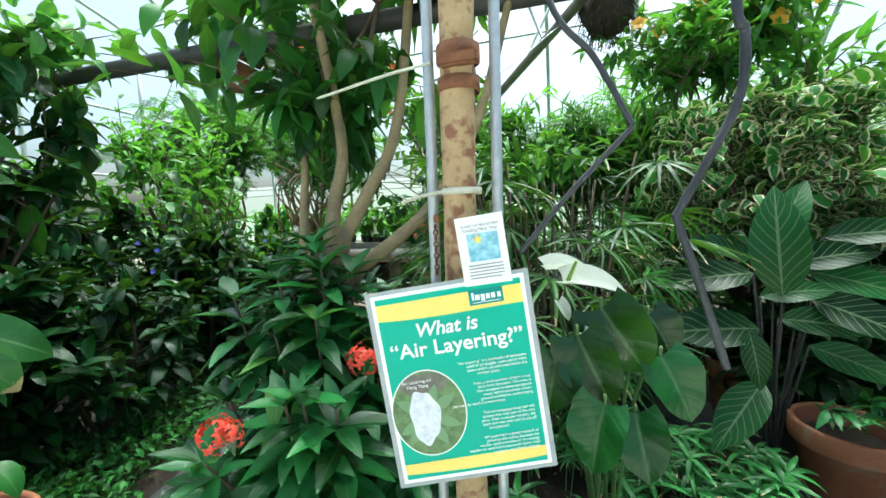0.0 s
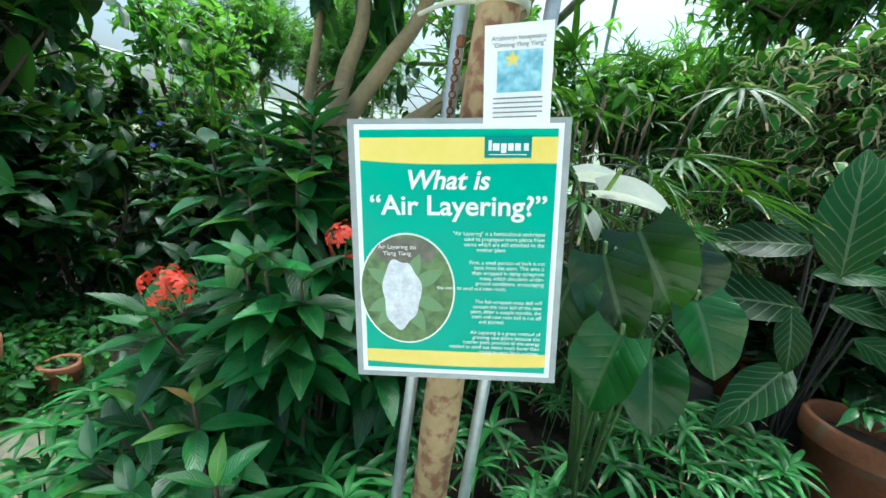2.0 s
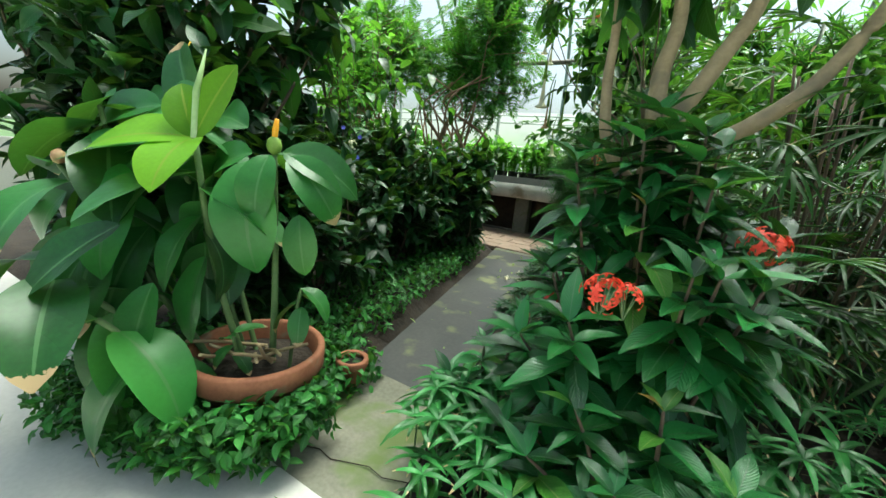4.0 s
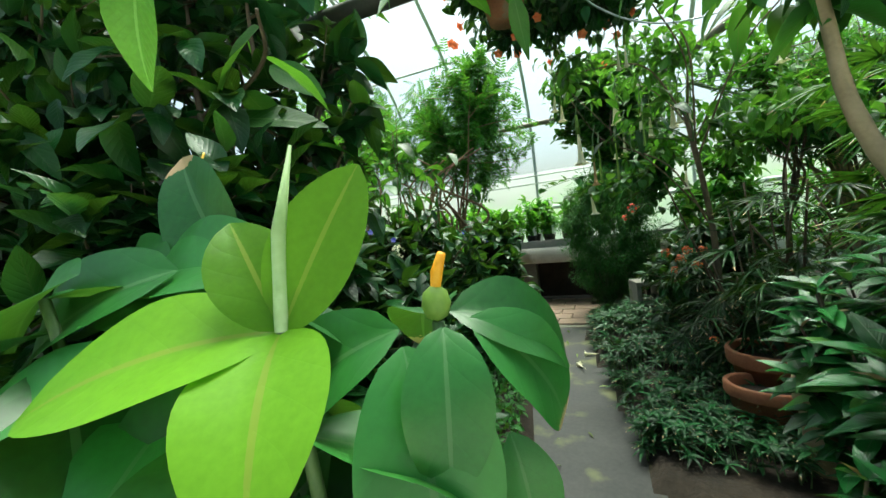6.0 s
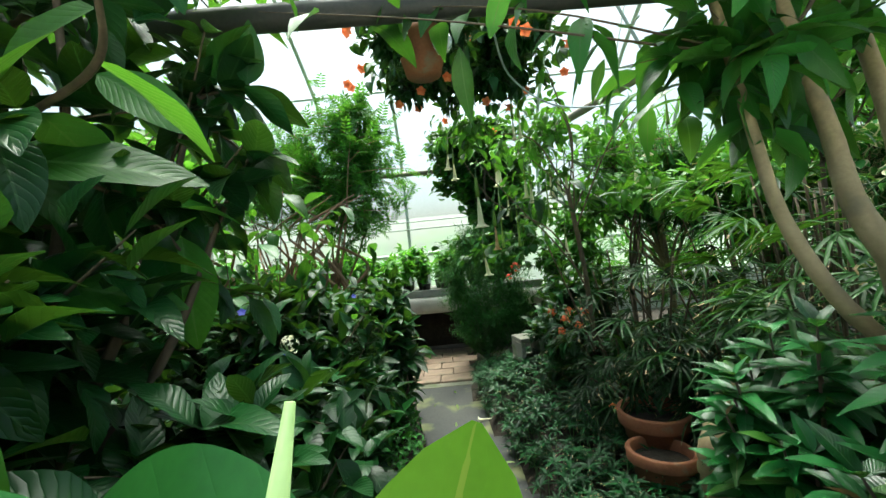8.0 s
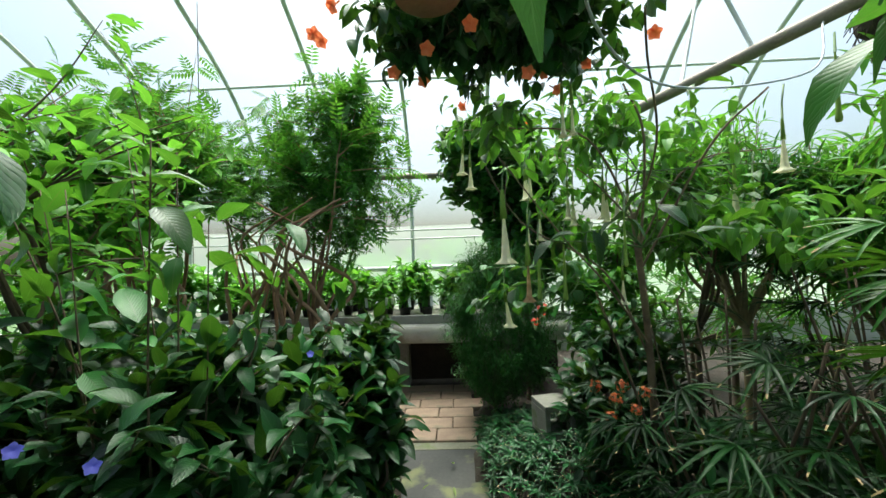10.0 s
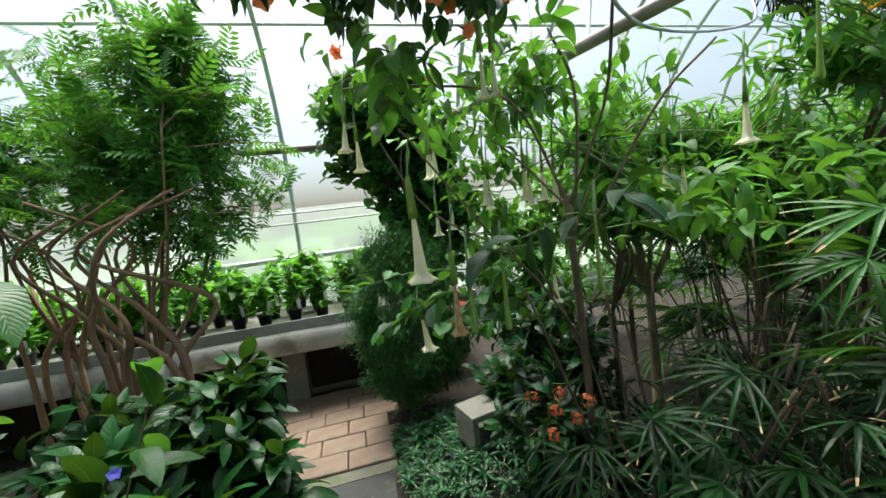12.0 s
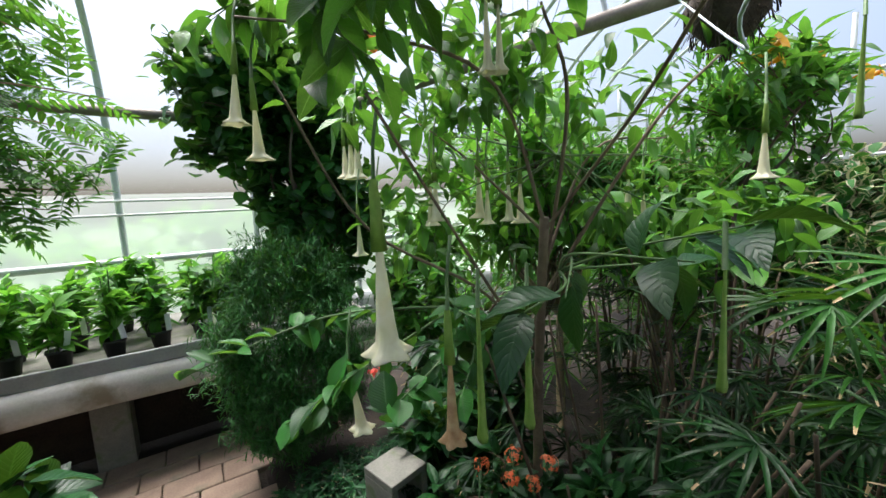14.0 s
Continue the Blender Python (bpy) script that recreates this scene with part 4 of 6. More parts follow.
crown_pts = [(R.uniform(-0.7, 0.3), R.uniform(0.55, 0.8), R.uniform(1.9, 2.2)) for _ in range(7)] + ball_points((0.95, 0.55, 2.15), (0.8, 0.6, 0.32), 36, 0.2) + [(0.45, 0.55, 1.66), (0.62, 0.75, 1.6), (0.85, 0.25, 1.8), (0.55, 0.1, 1.85), (0.7, 0.38, 1.38), (0.85, 0.5, 1.45), (0.62, 0.5, 1.5), (0.95, 0.4, 1.6), (1.2, 0.6, 1.6), (0.8, 0.7, 1.7)] + ball_points((0.72, 0.42, 1.6), (0.26, 0.2, 0.24), 7, 0.3)
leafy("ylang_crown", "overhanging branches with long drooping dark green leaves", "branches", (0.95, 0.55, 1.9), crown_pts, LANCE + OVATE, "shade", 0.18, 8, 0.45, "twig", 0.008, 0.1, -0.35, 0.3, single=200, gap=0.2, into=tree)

# ---------------------------------------------------------------- ixora


def ixora(base, tips, label, singles=300, size=0.14):
    th = thing("ixora_shrub", label, "shrub", base)
    b = Vector(base)
    tm = LANCE[:2] + [leaf("ovate", 0.36, 7, 2, 0.18, d, 0.1) for d in (0.4, 0.8)]
    shared = [mesh_from("ixora_leaf", *t[:2], M["ixora"], t[2]) for t in tm]
    young = [mesh_from("ixora_leaf_young", *t[:2], M["ixora_young"], t[2]) for t in tm]
    br = [mesh_from("bract", *t[:2], M["bract"], t[2]) for t in tm[:2]]
    rest, count, st = [], 0, []
    for i, tp in enumerate(tips):
        q = Vector(tp) - b
        foot = Vector((q.x * 0.35, q.y * 0.35, 0.0))
        pts = spline([foot, foot.lerp(q, 0.6) + Vector((0, 0, 0.04)), q], 5)
        st.append(tube_arrays(pts, [0.007 - 0.004 * k / (len(pts) - 1) for k in range(len(pts))], 5))
        lean = (q - foot).normalized()
        for ring in range(5):
            c = q - lean * 0.055 * ring
            for k in range(5 if ring else 4):
                a = 2 * math.pi * (k + 0.5 * ring + R.uniform(-0.2, 0.2)) / 5
                el = (0.75, 0.3, -0.05, -0.1, -0.15)[ring] + R.uniform(-0.3, 0.25)
                side = Vector((math.cos(a), math.sin(a), 0))
                d = (side * math.cos(el) + lean * math.sin(el) + Vector((0, 0, -0.08))).normalized()
                x = (axes(d, lean + Vector((0, 0, 0.6))), size * R.uniform(0.75, 1.25) * (0.75 if ring == 0 else 1), c)
                if count < singles:
                    sh = br if ring == 0 and R.random() < 0.16 else young if R.random() < 0.13 else shared
                    part("leaf", R.choice(sh), th, m=mat4(*x) if sh is not br else mat4(x[0], x[1] * 0.6, x[2]))
                    count += 1
                else:
                    rest.append(x)
    part("branching", mesh_from("ixora_branching", *merged(st)[:2], M["twig"]), th, kind="stuff")
    if rest:
        V, Q, u = moved(tm[2], rest)
        part("foliage", mesh_from("ixora_foliage", V, Q, M["ixora"], u), th, kind="stuff")
    return th


def petal_cluster(name, loc, r, label, mat="red", n=34, stalk=None, parent=None):
    """A round head of small four-petalled flowers."""
    th = parent or thing(name, label, "flower", loc)
    t = leaf("ovate", 0.55, 3, 2, 0.1, 0.5)
    pl = []
    for _ in range(n):
        d = rnd_dir(0.55)
        c = d * r * R.uniform(0.7, 1.1)
        turn = axes(Vector((d.y, -d.x, 0.2)) if abs(d.z) < 0.95 else (1, 0, 0), d)
        for k in range(4):
            pl.append((turn @ Matrix.Rotation(k * math.pi / 2 + 0.3, 3, "Z"), r * 0.34, c))
    V, Q, u = moved(t, pl)
    part("petals", mesh_from("petals", V, Q, M[mat], u), th)
    sk = [tube_arrays([(0, 0, -r * 1.4), tuple(rnd_dir(0.6) * r * 0.9)], [0.0018, 0.0012], 4) for _ in range(6)]
    part("flower_stalk", mesh_from("flower_stalk", *merged(sk)[:2], M["stem"]), th)
    return th


tips = []
for p in ball_points((0.98, 0.12, 0.55), (0.33, 0.3, 0.42), 44, 0.55, -0.7):
    if not (p[1] < -0.12 and p[0] > 1.22) and p[0] < 1.32:
        tips.append(p)
ixora((0.98, 0.12, 0.02), tips + [(0.92, 0.12, 1.04), (0.8, 0.14, 1.0), (1.02, 0.14, 0.98), (0.74, 0.12, 0.95), (0.88, 0.16, 1.06), (0.96, 0.16, 0.95), (0.86, 0.02, 0.98), (0.98, 0.05, 1.0), (0.72, 0.0, 0.92), (0.8, -0.2, 0.58), (0.68, -0.12, 0.48)], "dense glossy ixora shrub with red flower heads")
ixora((1.05, -0.2, 0.02), [(0.78, -0.3, 0.3), (0.95, -0.33, 0.33), (1.12, -0.3, 0.4), (1.0, -0.25, 0.48), (0.85, -0.25, 0.42), (1.18, -0.28, 0.3), (0.7, -0.22, 0.28)], "low ixora shoots with bronze young leaves", 120, 0.12)
ixora((1.42, -0.3, 0.02), [(1.36, -0.36, 0.42), (1.5, -0.34, 0.3), (1.24, -0.38, 0.36), (1.62, -0.33, 0.34)], "low glossy ixora shoots at the foot of the sign", 60, 0.14)
ixora((0.52, 0.1, 0.02), [(0.62, 0.1, 0.44), (0.55, -0.02, 0.36), (0.62, 0.2, 0.4), (0.5, 0.12, 0.3), (0.46, -0.05, 0.25)], "low ixora shoots beside the path", 80, 0.1)
ixora((0.95, 0.6, 0.02), [p for p in ball_points((0.92, 0.52, 0.52), (0.26, 0.24, 0.42), 30, 0.6, -0.6)], "glossy ixora shrub under the tan-stemmed tree", 250, 0.125)
petal_cluster("ixora_flower", (0.855, -0.206, 0.66), 0.042, "coral red ixora flower head over glossy leaves")
petal_cluster("ixora_flower", (0.90, -0.2, 0.66), 0.032, "coral red ixora flower head over glossy leaves", n=16)
petal_cluster("ixora_flower", (1.125, 0.0, 0.775), 0.045, "bright red ixora flower head")
petal_cluster("ixora_flower", (0.70, 0.1, 0.52), 0.034, "small red ixora flower head beside the path", n=26)
petal_cluster("ixora_flower", (1.46, -0.38, 0.36), 0.016, "tiny red ixora bud among leaves", n=8)

# ---------------------------------------------------------------- costus in the big pot


def costus():
    th = thing("spiral_ginger", "spiral ginger with broad arching leaves rooted in a terracotta pot", "plant", (-0.10, -0.34, 0.2))
    o = Vector(th.location)
    old = [mesh_from("ginger_leaf", *t[:2], M["costus"], t[2]) for t in [leaf("ellip", 0.5, 14, 6, 0.14, d, 0.05) for d in (0.5, 0.9, 1.3)]]
    new_l = [mesh_from("ginger_leaf_young", *t[:2], M["costus_young"], t[2]) for t in [leaf("ellip", w, 14, 6, 0.1, d, 0.02) for d, w in ((0.25, 0.52), (0.7, 0.62), (0.85, 0.62))]]

    def place(sh, base, d, L, up=(0, 0, 1), roll=0.0):
        part("leaf", sh, th, m=mat4(axes(d, up, roll), L, Vector(base) - o))

    def cane(ctrl, r=0.011):
        tube("cane", [Vector(p) - o for p in ctrl], r, r * 0.8, "stem", 8, th)

    def whorl_of(tip, lean, n, L, e0, sh=old, start=0.0, step=2.2, drop=0.05):
        tip = Vector(tip)
        for k in range(n):
            a = start + step * k
            el = e0 - 0.16 * k
            d = Vector((math.cos(a) * math.cos(el), math.sin(a) * math.cos(el), math.sin(el)))
            p = tip - Vector(lean) * drop * k
            if clear(p + d * L * 0.8, 0.14) and clear(p + d * L * 0.4, 0.12):
                place(R.choice(sh), p, d, L * R.uniform(0.85, 1.12))

    # lime-green leading shoot
    ax = Vector((-0.185, -0.435, 0.885))
    cane([(-0.14, -0.34, 0.18), (-0.17, -0.4, 0.5), tuple(ax)])
    fro, rgt = Vector((0.4, -0.92, 0)), Vector((0.92, 0.4, 0))
    for d, up, L, i in ((-rgt + fro * 0.35 + Vector((0, 0, 0.12)), fro * 0.55 + Vector((0, 0, 1)), 0.29, 1), (fro + rgt * 0.12 - Vector((0, 0, 0.2)), fro * 0.9 + Vector((0, 0, 1)), 0.23, 2), (rgt * 0.5 + Vector((0, 0, 0.95)), fro - rgt * 0.25, 0.225, 0), (-rgt * 0.3 + Vector((0, 0, 0.9)), fro + rgt * 0.5, 0.17, 1)):
        place(new_l[i], ax, d, L, up)
    rl = [ax - o, ax - o + Vector((0.004, 0.01, 0.12)), ax - o + Vector((0.02, 0.03, 0.225))]
    part("rolled_leaf", mesh_from("rolled_leaf", *tube_arrays(rl, [0.009, 0.009, 0.002], 10)[:2], M["roll"]), th, "pale rolled young leaf")
    whorl_of(ax - Vector((0, 0, 0.05)), (0.0, -0.05, 1), 8, 0.27, 0.0, old, 2.6, 2.1, 0.04)
    # shoot with an orange bud
    cane([(-0.06, -0.3, 0.18), (-0.04, -0.3, 0.5), (-0.04, -0.3, 0.86)])
    for base, tip in (((-0.02, -0.33, 0.86), (0.02, -0.43, 0.7)), ((-0.07, -0.35, 0.84), (0.02, -0.46, 0.57)), ((0.0, -0.28, 0.86), (0.15, -0.27, 0.7)), ((-0.03, -0.28, 0.87), (0.17, -0.2, 0.77)), ((-0.08, -0.34, 0.86), (-0.3, -0.44, 0.7)), ((0.04, -0.28, 0.7), (0.08, -0.31, 0.54)), ((-0.06, -0.26, 0.86), (-0.2, -0.08, 0.82)), ((-0.36, -0.48, 0.62), (-0.3, -0.66, 0.34)), ((-0.42, -0.5, 0.7), (-0.28, -0.67, 0.57)), ((-0.46, -0.54, 0.52), (-0.5, -0.7, 0.26)), ((-0.33, -0.54, 0.44), (-0.23, -0.68, 0.18)), ((-0.5, -0.5, 0.8), (-0.56, -0.67, 0.58)), ((-0.2, -0.43, 0.84), (-0.35, -0.6, 0.62)), ((-0.6, -0.5, 0.8), (-0.72, -0.62, 0.5)), ((-0.3, -0.4, 0.9), (-0.62, -0.45, 0.93)), ((-0.42, -0.4, 0.97), (-0.68, -0.56, 0.8)), ((-0.28, -0.34, 0.96), (-0.56, -0.44, 0.94)), ((-0.22, -0.26, 0.93), (-0.46, -0.32, 0.96)), ((-0.5, -0.36, 0.98), (-0.78, -0.42, 0.92))):
        e = Vector(tip) - Vector(base)
        arch = Vector((e.x, e.y, 0)).normalized() * 0.3
        place(R.choice(old[1:]), base, e + Vector((0, 0, 0.35 * e.length)), e.length * 1.12, Vector((0.35, -0.6, 0.7)) + arch)
    # arching side canes
    for ctrl, st in (([(-0.2, -0.4, 0.18), (-0.34, -0.52, 0.5), (-0.5, -0.62, 0.78)], 2.8), ([(-0.2, -0.42, 0.18), (-0.3, -0.6, 0.4), (-0.36, -0.72, 0.56)], 3.6), ([(-0.16, -0.28, 0.18), (-0.3, -0.3, 0.6), (-0.42, -0.33, 0.88)], 1.2), ([(-0.14, -0.44, 0.18), (-0.18, -0.56, 0.3), (-0.24, -0.66, 0.42)], -2.0), ([(-0.26, -0.42, 0.2), (-0.5, -0.46, 0.55), (-0.68, -0.55, 0.7)], 2.2), ([(-0.2, -0.3, 0.18), (-0.3, -0.35, 0.6), (-0.38, -0.42, 0.92)], 0.5), ([(-0.2, -0.4, 0.18), (-0.4, -0.5, 0.55), (-0.56, -0.5, 0.95)], 1.5)):
        cane(ctrl, 0.009)
        whorl_of(ctrl[-1], (Vector(ctrl[-1]) - Vector(ctrl[-2])).normalized(), 6, 0.3, 0.0, old, st, 2.2, 0.05)
    cane([(0.0, -0.28, 0.2), (0.02, -0.27, 0.4), (0.03, -0.26, 0.47)], 0.006)
    whorl_of((0.03, -0.26, 0.47), (0, 0, 1), 4, 0.13, -0.2, old, 0.3, 1.7, 0.02)
    cane([(-0.1, -0.38, 0.2), (-0.1, -0.4, 0.32)], 0.006)
    whorl_of((-0.1, -0.4, 0.33), (0, 0, 1), 4, 0.1, 0.2, old, 1.3, 1.7, 0.02)
    for base, d, up, L in (((-0.36, -0.36, 0.93), (-0.9, -0.3, 0.05), (0.3, -0.6, 1), 0.33), ((-0.42, -0.3, 0.95), (-0.5, -0.1, 0.85), (0.3, -1, 0.1), 0.3), ((-0.3, -0.3, 0.92), (-0.35, -0.5, -0.1), (0.3, -0.6, 1), 0.3), ((-0.34, -0.48, 0.86), (-0.8, -0.6, -0.1), (0.2, -0.5, 1), 0.3), ((-0.46, -0.5, 0.98), (-0.9, -0.1, -0.2), (0.4, -0.6, 1), 0.28), ((-0.22, -0.6, 0.66), (-0.3, -0.8, -0.5), (0.3, -0.6, 1), 0.26), ((-0.3, -0.66, 0.56), (0.1, -0.6, -0.8), (0.4, -0.9, 0.6), 0.25), ((-0.42, -0.62, 0.62), (-0.3, -0.5, -0.8), (0.4, -0.9, 0.6), 0.25), ((-0.55, -0.6, 0.7), (-0.5, -0.5, -0.7), (0.4, -0.9, 0.6), 0.26), ((-0.2, -0.55, 0.5), (0.15, -0.5, -0.85), (0.5, -0.9, 0.5), 0.22)):
        place(R.choice(old[:2]), base, d, L, up)
    # bud
    bud = lathe_arrays([(0.001, 0), (0.016, 0.008), (0.021, 0.024), (0.017, 0.042), (0.007, 0.05), (0.001, 0.052)], 14)
    part("flower_bud", mesh_from("flower_bud", *bud[:2], M["calyx"]), th, "round green flower bud", Matrix.Translation(Vector((-0.04, -0.3, 0.86)) - o))
    tb = tube_arrays([(0, 0, 0.04), (0.006, 0, 0.07), (0.018, -0.004, 0.095)], [0.007, 0.009, 0.006], 10)
    part("flower_tube", mesh_from("flower_tube", *tb[:2], M["yellow"]), th, "yellow-orange flower tube", Matrix.Translation(Vector((-0.04, -0.3, 0.86)) - o))
    for p in ((-0.5, -0.62, 0.78), (-0.42, -0.33, 0.88)):
        part("flower_bud", mesh_from("flower_bud", *bud[:2], M["wilted"]), th, "withered brown bud", Matrix.Translation(Vector(p) - o) @ Matrix.Scale(0.8, 4))
    # dry cut canes lying over the rim
    for k in range(9):
        a = R.uniform(-0.6, 2.4)
        r1 = R.uniform(0.1, 0.2)
        p0 = Vector((R.uniform(-0.08, 0.08), R.uniform(-0.08, 0.08), 0.03))
        tube("dry_cane", [p0, p0.lerp(Vector((math.cos(a) * r1, -math.sin(a) * r1, 0.1)), 0.6), Vector((math.cos(a) * r1, -math.sin(a) * r1, R.uniform(0.07, 0.12)))], 0.006, 0.005, "bark", 6, th, "dry cut cane")
    return th


costus()


# ---------------------------------------------------------------- low cover plants


def cover(name, label, category, pts, tmpls, mat, size, stalk=None, tilt=0.35, singles=0):
    th = thing(name, label, category)
    pl, st = [[] for _ in tmpls], []
    for p in pts:
        n = Vector((R.uniform(-tilt, tilt), R.uniform(-tilt, tilt), 1)).normalized()
        turn = axes((math.cos(6.3 * R.random()), math.sin(6.3 * R.random()), 0), n) if stalk is not None else axes(rnd_dir(0.1), n)
        pl[R.randrange(len(tmpls))].append((turn, size * R.uniform(0.6, 1.25), p))
        if stalk:
            st.append(tube_arrays([(p[0] + R.uniform(-.02, .02), p[1] + R.uniform(-.02, .02), ground_height(p[0], p[1]) - 0.01), tuple(p)], [0.003, 0.002], 4))
    V, Q, u = merged([moved(t, g) for t, g in zip(tmpls, pl) if g])
    part("foliage", mesh_from(name, V, Q, M[mat], u), th, kind="stuff")
    if st:
        part("stalks", mesh_from(name + "_stalks", *merged(st)[:2], M["stem"]), th)
    return th


def scatter(n, x0, x1, y0, y1, z0, z1, ok=lambda x, y: True):
    out = []
    while len(out) < n:
        x, y = R.uniform(x0, x1), R.uniform(y0, y1)
        if ok(x, y):
            out.append((x, y, max(0, ground_height(x, y)) + R.uniform(z0, z1)))
    return out


def off_path(x, y, gap=0.0):
    return not (-0.02 - 0.17 * (y + 0.3) - gap < x < 0.46 - 0.15 * (y + 0.3) + gap)


tagged(cover("strap_leaf_cover", "whorled strap-leaved ground cover along the aisle", "ground cover", scatter(210, 0.42, 2.3, -0.44, 0.05, 0.08, 0.24, off_path), WHORLS, "strap", 0.13, True), kind="stuff")
tagged(cover("strap_leaf_cover", "whorled strap-leaved ground cover under the shrubs", "ground cover", scatter(200, 0.9, 2.4, 0.0, 1.0, 0.04, 0.2), WHORLS, "strap", 0.12, True), kind="stuff")
tagged(cover("rosette_cover", "dense dark rosettes of ground cover beside the path", "ground cover", scatter(900, 0.05, 0.85, 0.75, 3.1, 0.02, 0.12, lambda x, y: off_path(x, y, -0.02) and x > 0.2 - 0.15 * (y - 0.9)), ROSETTES, "rosette", 0.075, True), kind="stuff")
tagged(cover("ground_ivy", "small-leaved trailing ivy spilling onto the concrete", "ground cover", scatter(2200, -0.4, 0.2, -0.66, -0.25, 0.06, 0.2, lambda x, y: 0.2 < math.hypot(x + 0.1, y + 0.32) < 0.33) + scatter(3800, -0.75, 0.17, -0.76, 0.1, 0.01, 0.13, lambda x, y: (x < 0.1 or off_path(x, y)) and y > max(-0.72 + 0.05 * math.sin(x * 17), -0.68 + 0.62 * (x + 0.18)) and math.hypot(x + 0.1, y + 0.32) > 0.19) + scatter(3400, -0.75, 0.03, 0.0, 2.4, 0.01, 0.14, lambda x, y: off_path(x, y, 0.0)), SMALL, "ivy", 0.042, None, 0.6), kind="stuff")
tagged(cover("dry_leaf_litter", "scattered fallen brown leaves on soil and path", "leaf litter", scatter(70, -0.4, 2.6, -0.4, 2.6, 0.004, 0.02) + [(0.28, -0.5, 0.006), (-0.1, 0.62, 0.004), (0.15, 0.5, 0.004), (0.05, 1.0, 0.004), (-0.6, -0.8, 0.004), (-0.9, -1.0, 0.004)], LANCE[:1], "dry", 0.05, None, 0.2), kind="stuff")

# ---------------------------------------------------------------- anthurium, zebra plant


def heart_plant():
    th = thing("anthurium", "anthurium with broad glossy heart leaves and a white spathe", "plant", (1.72, 0.3, 0.03))
    o = Vector(th.location)
    tm = [leaf("heart", 0.98, 12, 8, 0.2, d, 0.12) for d in (0.5, 0.9)]
    sh = [mesh_from("heart_leaf", *t[:2], M["anthurium"], t[2]) for t in tm]
    for p, tip in (((1.645, 0.12, 0.84), (1.72, 0.05, 0.67)), ((1.705, 0.2, 0.89), (1.82, 0.12, 0.71)), ((1.85, 0.24, 0.76), (1.93, 0.16, 0.61)), ((1.7, 0.05, 0.71), (1.65, -0.01, 0.55)), ((1.84, 0.34, 0.84), (1.94, 0.29, 0.71)), ((1.73, 0.3, 0.8), (1.69, 0.19, 0.64)), ((1.6, 0.12, 0.79), (1.56, 0.05, 0.63)), ((1.78, 0.16, 0.64), (1.8, 0.06, 0.5))):
        q, e = Vector(p) - o, Vector(tip) - Vector(p)
        tube("petiole", [(R.uniform(-.03, .03), R.uniform(-.03, .03), 0), q * 0.6 + Vector((0, 0.03, 0.12)), q + Vector((0, 0.012, 0.01)), q], 0.005, 0.004, "stem", 6, th)
        part("leaf", R.choice(sh), th, m=mat4(axes(e, (-0.15 + R.uniform(-0.3, 0.3), -0.75, 0.65)), e.length * 0.9, q))
    V, Q, u = leaf("heart", 0.62, 9, 4, 0.5, 0.5)
    for p, tip, up in (((1.615, 0.23, 0.945), (1.755, 0.2, 0.955), (-0.15, -0.45, 0.9)), ((1.565, 0.28, 0.975), (1.69, 0.3, 0.985), (0, -0.3, 1)), ((1.66, 0.16, 0.835), (1.705, 0.14, 0.8), (0.2, -0.8, 0.5)), ((1.6, 0.2, 0.905), (1.63, 0.19, 0.86), (0.2, -0.8, 0.5))):
        e = Vector(tip) - Vector(p)
        part("spathe", mesh_from("spathe", V, Q, M["white_spathe"], u), th, "white waxy spathe", mat4(axes(e, up), e.length * 1.1, Vector(p) - o))
        tube("flower_stalk", [(0, 0, 0), (Vector(p) - o) * 0.6 + Vector((0, 0.06, 0.1)), Vector(p) - o], 0.004, 0.003, "stem", 6, th)
    tube("spadix", [Vector((1.625, 0.22, 0.955)) - o, Vector((1.645, 0.2, 1.01)) - o], 0.006, 0.004, "calyx", 8, th, "greenish spadix")
    return th


heart_plant()
zebra = thing("zebra_plant", "zebra plant with dark leaves striped by pale veins", "plant", (2.45, 1.02, 0.03))
zs = [mesh_from("zebra_leaf", *t[:2], M["calathea"], t[2]) for t in [leaf("ovate", 0.42, 10, 4, 0.14, d, 0.08) for d in (0.3, 0.6)]]
for p, tip in (((2.39, 0.86, 0.8), (2.345, 0.85, 1.21)), ((2.247, 0.75, 0.69), (2.271, 0.67, 0.5)), ((2.3, 0.76, 0.5), (2.105, 0.6, 0.325)), ((2.3, 0.87, 0.88), (1.98, 0.8, 0.864)), ((2.305, 0.82, 0.68), (1.95, 0.7, 0.7)), ((2.33, 0.88, 0.79), (2.54, 0.83, 0.86)), ((2.4, 0.9, 0.7), (2.64, 0.8, 0.72)), ((2.45, 0.97, 0.9), (2.72, 0.92, 1.0)), ((2.5, 0.9, 0.6), (2.7, 0.75, 0.55)), ((2.36, 1.02, 0.92), (2.15, 1.0, 1.02)), ((2.42, 1.0, 0.95), (2.5, 1.0, 1.25)), ((2.5, 0.95, 0.88), (2.78, 0.86, 0.82)), ((2.55, 1.0, 0.8), (2.8, 1.0, 0.9)), ((2.5, 0.9, 0.78), (2.7, 0.7, 0.7)), ((2.6, 1.05, 1.0), (2.85, 0.95, 1.05))):
    q, e = Vector(p) - Vector(zebra.location), Vector(tip) - Vector(p)
    tube("petiole", [(R.uniform(-.04, .04), R.uniform(-.04, .04), 0), q * 0.6, q], 0.005, 0.004, "pipe_dark", 6, zebra)
    part("leaf", R.choice(zs), zebra, m=mat4(axes(e, (-0.35 + R.uniform(-0.2, 0.2), -0.75, 0.6)), e.length * 1.03, q))
